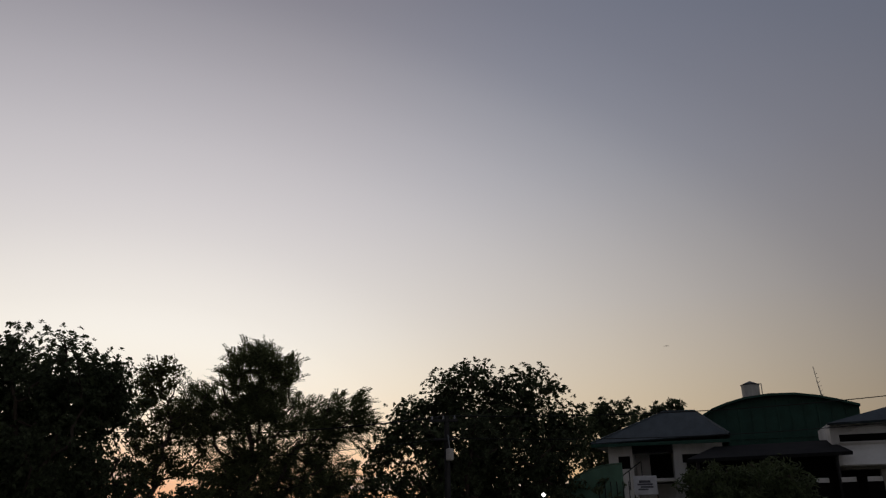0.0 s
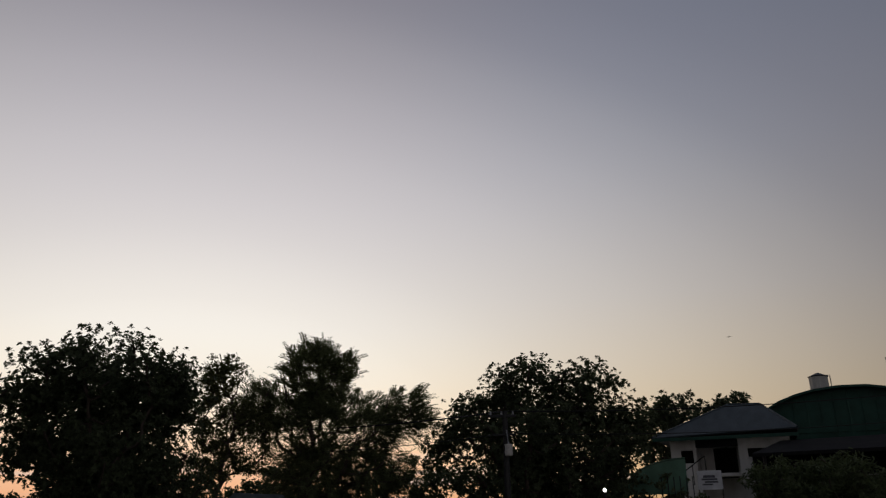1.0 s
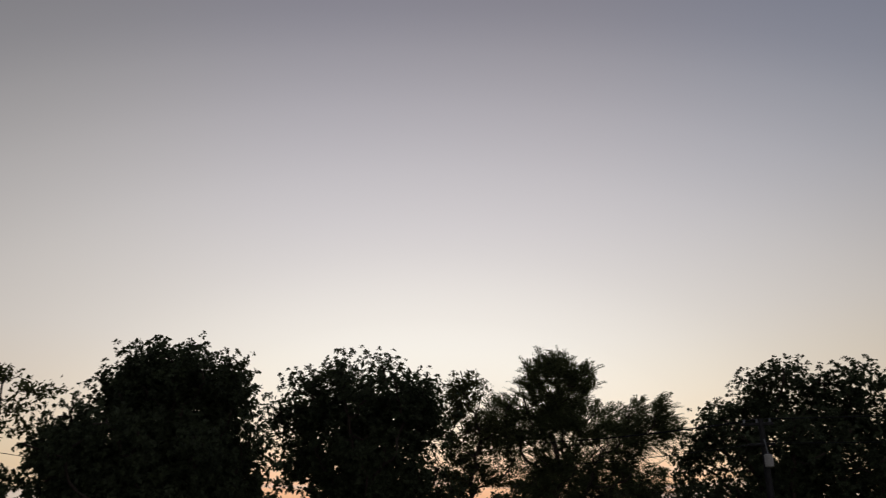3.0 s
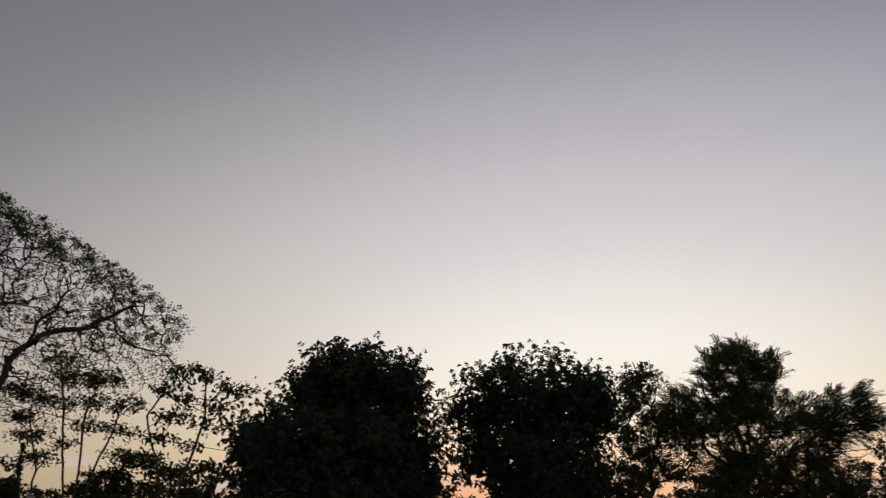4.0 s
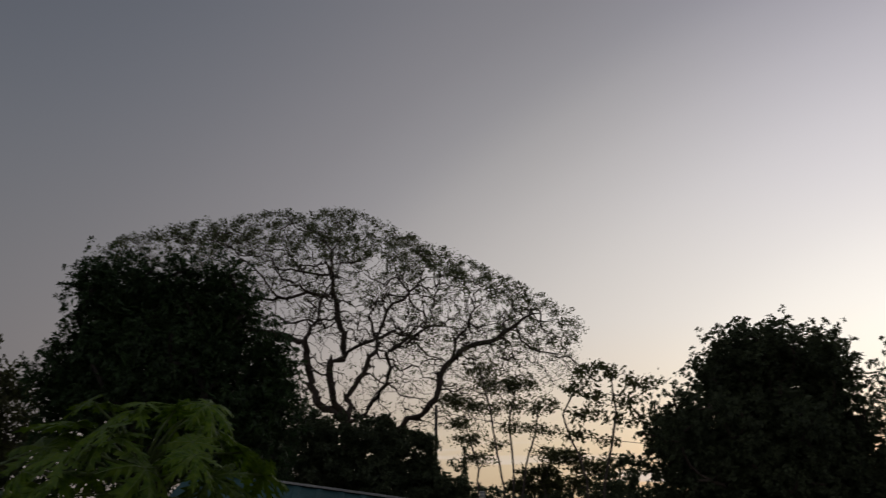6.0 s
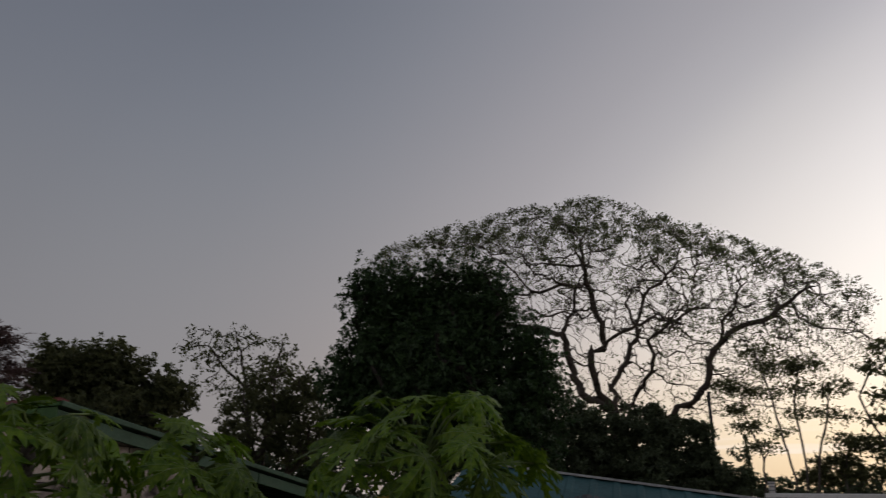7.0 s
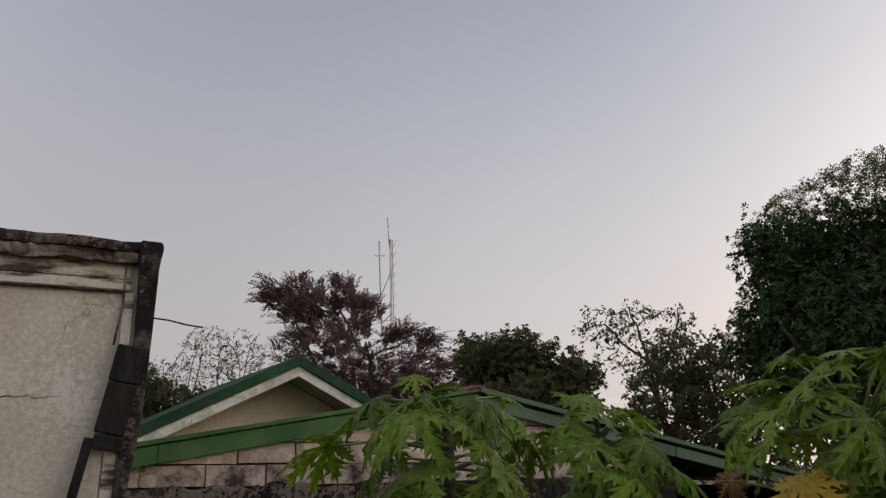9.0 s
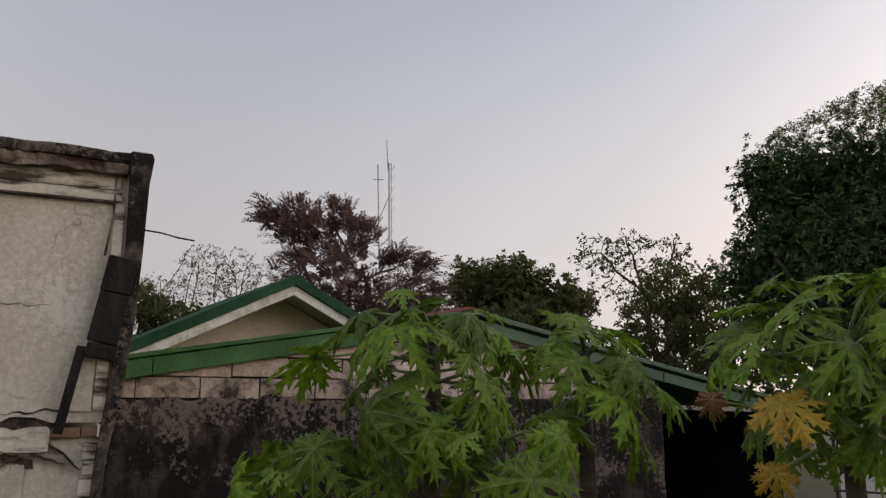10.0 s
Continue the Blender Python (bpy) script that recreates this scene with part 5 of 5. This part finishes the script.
# ---------------------------------------------------------------- houses and street things at the far right end
def far_houses():
    D, N = 40.0, -20.0

    def px(az, dist=D):
        return dist * math.tan(radians(N - az))

    def pz(az, el, dist=D):
        return EYE + dist * math.tan(radians(el)) / math.cos(radians(N - az))
    house = thing("hip_roof_house", "white two-storey house with a grey hip roof", "house", polar(N, D), N)
    x0, x1, ze = px(-12.9), px(-20.75), 5.35
    p0, p1 = px(-14.6), px(-17.4)
    block("wall", (x0, 0, 0), (p0, 0.2, ze), WHITE_WALL, house)
    block("wall", (p1, 0, 0), (x1, 0.2, ze), WHITE_WALL, house)
    block("wall", (p0 + .002, 0, 0), (p1 - .002, 0.2, 3.5), WHITE_WALL, house)
    block("porch_wall", (p0 - .2, 1.6, 3.5), (p1 + .2, 1.8, ze), WHITE_WALL, house)
    block("porch_side", (p0 - .2, 0.204, 3.5), (p0 - .002, 1.596, ze), WHITE_WALL, house)
    block("porch_side", (p1 + .002, 0.204, 3.5), (p1 + .2, 1.596, ze), WHITE_WALL, house)
    block("porch_floor", (p0 + .002, 0.204, 3.36), (p1 - .002, 1.596, 3.498), WHITE_WALL, house)
    block("porch_beam", (p0 + .002, 0, 4.98), (p1 - .002, 0.2, ze), ROOF_DARK, house, label="dark beam over the porch")
    block("side_wall", (x0, 0.2, 0), (x0 + .2, 6, ze), WHITE_WALL, house)
    block("back_wall", (x0 + .2, 5.8, 0), (x1, 6, ze), WHITE_WALL, house)
    # flat near-black block: the doorway's inner shade is put into its colour
    block("open_door", (px(-15.6), 1.55, 3.504), (px(-17.15), 1.596, 4.99), SHADE_BLACK, house, label="near-black block painted as the shade in an open doorway")
    w = hang("window", None, house)
    block("pane", (px(-13.6), -0.03, 4.25), (px(-14.4), -0.005, 4.85), SHADE_BLACK, w)
    block("frame", (px(-13.5), -0.05, 4.87), (px(-14.5), 0.0, 4.95), WHITE_WALL, w)
    w2 = hang("window", None, house)
    block("pane", (px(-18.0), -0.03, 4.45), (px(-20.6), -0.005, 4.85), SHADE_BLACK, w2)
    block("sill", (px(-17.9), -0.08, 4.38), (px(-20.7), 0.0, 4.44), WHITE_WALL, w2)
    # hip roof
    e = [(px(-11.9), -0.8, 5.42), (px(-21.3), -0.8, 5.62), (px(-21.3), 6.6, 5.62), (px(-11.9), 6.6, 5.42)]
    r = [(px(-16.9), 2.9, 7.25), (px(-19.1), 2.9, 7.2)]
    for quad in ((e[0], e[1], r[1], r[0]), (e[2], e[3], r[0], r[1])):
        part("roof_slope", slab(bmesh.new(), quad, -0.06), ROOF_GREY, house)
    for tri in ((e[3], e[0], r[0]), (e[1], e[2], r[1])):
        part("roof_slope", slab(bmesh.new(), tri, -0.06), ROOF_GREY, house)
    for a, b in ((r[0], r[1]), (e[0], r[0]), (e[1], r[1])):
        part("ridge", tube(bmesh.new(), [Vector(a) + Vector((0, 0, .05)), Vector(b) + Vector((0, 0, .05))], 0.07, 6), ROOF_GREY, house)
    block("fascia", (px(-11.9), -0.82, 5.28), (px(-21.3), -0.76, 5.44), GREEN_DARK, house)
    # landing and steps
    steps = thing("outdoor_stairs", "white outdoor stairs up to a first-floor door", "stairs", polar(N, D), N)
    block("landing", (px(-15.3), -1.4, 3.55), (px(-17.5), -0.05, 3.7), WHITE_WALL, steps)
    for k in range(12):
        block("step", (px(-15.3) - 0.26 * (k + 1), -1.4, 3.5 - 0.18 * (k + 1) - .3), (px(-15.3) - 0.26 * k, -0.3, 3.7 - 0.18 * (k + 1)), WHITE_WALL, steps)
    for k in range(5):
        part("baluster", tube(bmesh.new(), [(px(-15.3) - .6 * k, -1.38, 3.6 - .41 * k), (px(-15.3) - .6 * k, -1.38, 4.5 - .41 * k)], 0.025, 6), DARK_METAL, steps)
    part("handrail", tube(bmesh.new(), [(px(-15.3), -1.38, 4.5), (px(-15.3) - 2.9, -1.38, 2.5)], 0.03, 6), DARK_METAL, steps)
    # barrel-roofed hall behind
    H = 46.0
    hall = thing("barrel_roof_hall", "large dark green sheet-clad hall with a curved roof", "hall", polar(N, H), N)
    arc = [(-19.6, 6.3), (-20.4, 6.75), (-21.4, 7.1), (-22.6, 7.38), (-24.2, 7.52), (-25.8, 7.46), (-27.2, 7.2), (-28.4, 6.85), (-29.6, 6.45)]
    top = [(px(a, H), pz(a, el, H)) for a, el in arc]
    part("gable_wall", prism(bmesh.new(), [(top[0][0], 0)] + [(a, b - .12) for a, b in top] + [(top[-1][0], 0)], 0, 0.2), GREEN_DARK, hall)
    bm = prism(bmesh.new(), top + [(a, z - .12) for a, z in reversed(top)], -0.5, 14)
    part("roof", bm, GREEN_DARK, hall, "curved green metal roof")
    for k in range(1, 12):
        x = top[0][0] + (top[-1][0] - top[0][0]) * k / 12
        z = np.interp(x, [a for a, _ in top], [b for _, b in top])
        block("panel_seam", (x - .03, -0.05, 2), (x + .03, -0.005, z - .2), SEAM if k % 3 == 0 else GREEN_DARK, hall, 0.005)
    block("cross_seam", (top[0][0] + .5, -0.06, 5.9), (top[-1][0] - .5, -0.055 + .05, 5.95), GREEN_DARK, hall, 0.004)
    # water tank on the hall
    tank = thing("water_tank", "white roof-top water tank with a small peaked cap", "water tank", polar(N, 47) + Vector((0, 0, 0)), N)
    tx0, tx1, tz0, tz1 = px(-22.55, 47), px(-23.75, 47), pz(-23, 7.3, 47), pz(-23, 8.3, 47)
    xm = (tx0 + tx1) / 2
    part("body", tube(bmesh.new(), [(xm, 0.5, tz0), (xm, 0.5, tz1)], [(tx1 - tx0) / 2 * 1.0, (tx1 - tx0) / 2], 8), TANK_WHITE, tank)
    part("cap", tube(bmesh.new(), [(xm, 0.5, tz1), (xm, 0.5, tz1 + .05), (xm, 0.5, tz1 + .24)], [(tx1 - tx0) / 2 * 1.08, (tx1 - tx0) / 2 * 1.08, .06], 8), DARK_METAL, tank)
    part("pipe", tube(bmesh.new(), [(tx1 + .1, 0.3, tz0 - .1), (tx1 + .1, 0.3, tz1 + .05), (tx1 - .1, .3, tz1 + .05)], 0.025, 6), STEEL, tank)
    block("stand", (tx0 - .1, 0, 0), (tx1 + .1, 1.0, tz0), ROOF_GREY, tank)
    ant = thing("roof_antenna", "thin lattice roof antenna", "antenna", polar(N, 47), N)
    for s in (0, .14):
        part("rod", tube(bmesh.new(), [(px(-27.6, 47) + s, 0, pz(-27.5, 6.0, 47)), (px(-27.3, 47) + s * .4, 0, pz(-27.3, 9.15 - s * 7, 47))], 0.02, 5), STEEL, ant)
    for k in range(6):
        part("rung", tube(bmesh.new(), [(px(-27.54 + .04 * k, 47), 0, pz(-27.5, 7.2 + .28 * k, 47)), (px(-27.54 + .04 * k, 47) + .12, 0, pz(-27.5, 7.3 + .28 * k, 47))], 0.012, 5), STEEL, ant)
    part("post", tube(bmesh.new(), [(px(-27.6, 47) + .07, 0, 0), (px(-27.6, 47) + .07, 0, pz(-27.5, 6.1, 47))], 0.03, 6), STEEL, ant)
    # dark canopy between the houses
    can = thing("dark_porch_roof", "dark porch roof between two white houses", "porch roof", polar(N, 37), N)
    part("roof", slab(bmesh.new(), [(px(-18.3, 37), -1, pz(-18.3, 3.35, 37)), (px(-28.5, 37), -1, pz(-28.4, 3.45, 37)), (px(-27.9, 37), 2.5, pz(-27.6, 4.6, 37)), (px(-20.2, 37), 2.5, pz(-20, 4.5, 37))], 0.15), ROOF_DARK, can)
    # near-black back: the shade under the porch roof is painted in
    block("back", (px(-18.2, 37), 0.6, 0), (px(-28.0, 37), 0.8, pz(-22, 3.4, 37)), SHADE_BLACK, can)
    for a in (-19, -23.5, -27.6):
        part("post", tube(bmesh.new(), [(px(a, 37), -0.6, 0), (px(a, 37), -0.6, pz(a, 3.4, 37))], 0.07, 8), DARK_METAL, can)
    # white house at the end
    W = 38.0
    end = thing("white_house", "white rendered house with a long dark window slot", "house", polar(N, W), N)
    a, b = px(-27.6, W), px(-37, W)
    block("wall", (a, 0, pz(-28, 2.4, W)), (b, 4, pz(-28, 5.4, W)), WHITE_WALL, end)
    # near-black, so the ground floor's shade lies in the colour itself
    block("ground_floor", (a + .3, 0.8, 0), (b, 4, pz(-28, 2.4, W) - .01), SHADE_BLACK, end)
    for az in (-30.2,):
        block("column", (px(az, W), 0.3, 0), (px(az - .35, W), 0.6, pz(-28, 2.4, W) - .01), WHITE_WALL, end)
    win = hang("window", None, end)
    block("pane", (px(-28.1, W), -0.03, pz(-28, 4.15, W)), (px(-34, W), -0.005, pz(-28, 4.6, W)), SHADE_BLACK, win)
    block("sill", (px(-28.0, W), -0.12, pz(-28, 4.05, W)), (px(-34.2, W), 0.0, pz(-28, 4.13, W)), WHITE_WALL, win)
    arch = [(px(-28.5 - .25 * k, W), -0.03, pz(-28, 4.75 + .35 * math.sin(math.pi * k / 12), W)) for k in range(13)]
    part("moulding", tube(bmesh.new(), arch, 0.035, 6), WHITE_WALL, end)
    part("lean_to", slab(bmesh.new(), [(px(-27.5, W), -1.2, pz(-28, 2.6, W)), (px(-36, W), -1.2, pz(-28, 2.6, W)), (px(-36, W), -0.02, pz(-28, 3.9, W)), (px(-28.0, W), -0.02, pz(-28, 3.9, W))], 0.06), WHITE_WALL, end)
    part("roof", slab(bmesh.new(), [(px(-27.4, W), -0.6, pz(-28, 5.3, W)), (px(-38, W), -0.6, pz(-28, 5.5, W)), (px(-38, W), 4, pz(-28, 8.3, W)), (px(-29.4, W), 4, pz(-28, 6.0, W))], 0.1), ROOF_GREY, end)
    # pale faces stand in for lit openings, their light put into the colour
    for az in (-25.2, -26.6, -28.2, -29.7):
        sg = thing("lit_opening_panel", "small pale panel standing in for a lit opening under a porch", "panel", polar(az, 35.5), az, group="panels under the porch")
        block("panel", (-0.28, 0, 0), (0.3, 0.04, rise(1.95, 35.5)), SHADE_BLACK, sg)
        block("face", (-0.26, -0.03, rise(1.62, 35.5)), (0.28, -0.004, rise(1.92, 35.5)), WHITE_WALL, sg, label="pale face painted as a lit opening")
    # arched green awning
    awn = thing("green_awning", "rounded green canvas awning", "awning", polar(-11.8, 34), -11.8)
    zb = rise(0.9, 34)

    def bow(k):
        return 1.15 - 2.5 * math.cos(math.pi * k / 20), zb + 1.36 * math.sin(math.pi * k / 20)
    bm = bmesh.new()
    for k in range(10):
        (xa, za), (xb, zc) = bow(k), bow(k + 1)
        slab(bm, [(xa, -1.2, za), (xb, -1.2, zc), (xb, 1.2, zc), (xa, 1.2, za)], -0.03)
    front = prism(bmesh.new(), [(1.15, zb)] + [(x, z - .03) for x, z in map(bow, range(11))], -1.17, -1.12)
    part("front_canvas", front, material("green_front_canvas", (.13, .25, .18), 0.7, scale=2), awn)
    part("canvas", bm, material("green_canvas", (.13, .25, .18), 0.7, scale=2), awn)
    for s in (-1.25, 1.1):
        part("post", tube(bmesh.new(), [(s, -1.1, 0), (s, -1.1, rise(0.95, 34))], 0.035, 8), DARK_METAL, awn)
    for k in range(6):
        part("rail_bar", tube(bmesh.new(), [(.15 + .24 * k, -1.25, 0), (.15 + .24 * k, -1.25, rise(2.0, 34))], 0.02, 6), DARK_METAL, awn)
    # printed notice board
    board = thing("notice_board", "white hanging tarpaulin with a grey smudged print", "sign", polar(-15.3, 33), -15.3)
    block("sheet", (-0.47, 0, rise(1.15, 33)), (0.46, 0.03, rise(2.42, 33)), material("white_tarpaulin", (.72, .73, .78), 0.6, scale=3), board)
    ink = material("grey_print", (.16, .16, .19), 0.7, vary=0.5, scale=8)
    for k, (xa, xb, za, zb) in enumerate(((-.25, .2, .45, .55), (-.32, .28, .36, .43), (-.2, .3, .26, .33), (-.3, .1, .17, .23))):
        block("print_bar", (xa, -0.008, rise(1.15, 33) + za), (xb, -0.002, rise(1.15, 33) + zb), ink, board, 0.001)
    for s in (-.45, .44):
        part("post", tube(bmesh.new(), [(s, 0.05, 0), (s, 0.05, rise(2.42, 33))], 0.025, 6), DARK_METAL, board)


far_houses()
tree("bush", "grey-green leafy bush before the porch", 27, -22,
     [(-20, 1.6, 2.2, 1.3), (-23.4, 1.7, 2.6, 1.3), (-22, 0.2, 4, 2)], 330, 40, 0.3, 0.2, LEAF_SHRUB, 41, 0.08, slim=0.28, stems=4, fork=0.8, group="", category="bush")


def street_things():
    lamp = thing("globe_lamp", "lit white globe lamp on a dark post", "lamp", polar(-8.1, 25))
    part("post", tube(bmesh.new(), [(0, 0, 0), (0, 0, rise(1.05, 25))], [0.05, 0.035], 8), DARK_METAL, lamp)
    bm = bmesh.new()
    bmesh.ops.create_uvsphere(bm, u_segments=14, v_segments=10, radius=0.06)
    bmesh.ops.translate(bm, vec=(0, 0, rise(1.28, 25)), verts=bm.verts[:])
    part("globe", bm, LAMP_GLOW, lamp, "glowing white globe", True)
    pole = thing("transformer_pole", "utility pole with a grey pole-top transformer can", "pole", polar(-1.2, 24), -1.2)
    part("pole", tube(bmesh.new(), [(0, 0, 0), (0, 0, rise(7.0, 24))], [0.12, 0.08], 10), DARK_METAL, pole)
    part("transformer", tube(bmesh.new(), [(0.08, -0.22, rise(3.75, 24)), (0.08, -0.22, rise(3.8, 24)), (0.08, -0.22, rise(4.55, 24)), (0.08, -0.22, rise(4.6, 24))], [0.09, 0.12, 0.12, 0.07], 12), TANK_WHITE, pole, "pale grey transformer can")
    part("bushing", tube(bmesh.new(), [(0.08, -0.22, rise(4.6, 24)), (0.06, -0.2, rise(5.0, 24)), (0.03, -0.12, rise(5.6, 24))], 0.018, 6), STEEL, pole)
    part("crossarm", box(bmesh.new(), (-0.55, -0.06, rise(6.55, 24)), (0.35, 0.02, rise(6.75, 24)), 0.01), DARK_METAL, pole)
    part("crossarm", box(bmesh.new(), (-0.4, -0.16, rise(5.2, 24)), (0.3, -0.08, rise(5.35, 24)), 0.01), DARK_METAL, pole)
    for s in (-.45, -.1, .25):
        part("insulator", tube(bmesh.new(), [(s, -0.02, rise(6.75, 24)), (s, -0.02, rise(7.0, 24))], [.035, .02], 8), STEEL, pole)

    def cable(p, q, sag):
        ob = thing("power_cable", "thin black overhead power cable", "cable", (0, 0, 0), group="overhead cables")
        pts = [Vector(p).lerp(Vector(q), f / 16) - Vector((0, 0, sag * 4 * (f / 16) * (1 - f / 16))) for f in range(17)]
        part("wire", tube(bmesh.new(), pts, 0.012, 5), CABLE, ob)
    for s, dz in ((-.3, 7.0), (.2, 7.0), (0, 5.4)):
        cable(polar(-1.2 + s, 24, rise(dz, 24)), polar(24 + s, 36, rise(dz - 1.2, 36)), 0.35)
        cable(polar(-1.2 + s, 24, rise(dz, 24)), polar(-40, 30, rise(dz + 0.3, 30)), 0.4)
    cable(polar(65.0, 25, rise(6.6, 25)), polar(40, 38, rise(3.6, 38)), 0.4)
    shed = thing("grey_shed", "low grey-roofed shed under the trees", "shed", polar(16.6, 26), 16.6)
    part("roof", slab(bmesh.new(), [(-1.1, -1, rise(0.6, 26)), (0.9, -1, rise(0.5, 26)), (0.8, 1, rise(1.3, 26)), (-0.8, 1, rise(1.5, 26))], 0.05), ROOF_GREY, shed)
    block("wall", (-0.9, -0.6, 0), (0.8, 0.8, rise(0.5, 26)), BLOCK, shed)
    plane = thing("airplane", "tiny distant airplane in the evening sky", "airplane", polar(-17.8, 2600, rise(11.4, 2600)), 75)
    part("fuselage", tube(bmesh.new(), [(-9, 0, 0), (-7, 0, .6), (6, 0, .6), (9, 0, 1.4)], [.3, 1.1, 1.1, .3], 8), DARK_METAL, plane)
    part("wing", slab(bmesh.new(), [(-1.5, -9, .6), (1.5, -9, .6), (2.5, 0, .4), (-3, 0, .4)], .3), DARK_METAL, plane)
    part("wing", slab(bmesh.new(), [(-1.5, 9, .6), (1.5, 9, .6), (2.5, 0, .4), (-3, 0, .4)], .3), DARK_METAL, plane)
    part("tail", slab(bmesh.new(), [(6.5, 0, .8), (9, 0, 3.6), (9.6, 0, 3.6), (9, 0, .8)], .25), DARK_METAL, plane)


street_things()
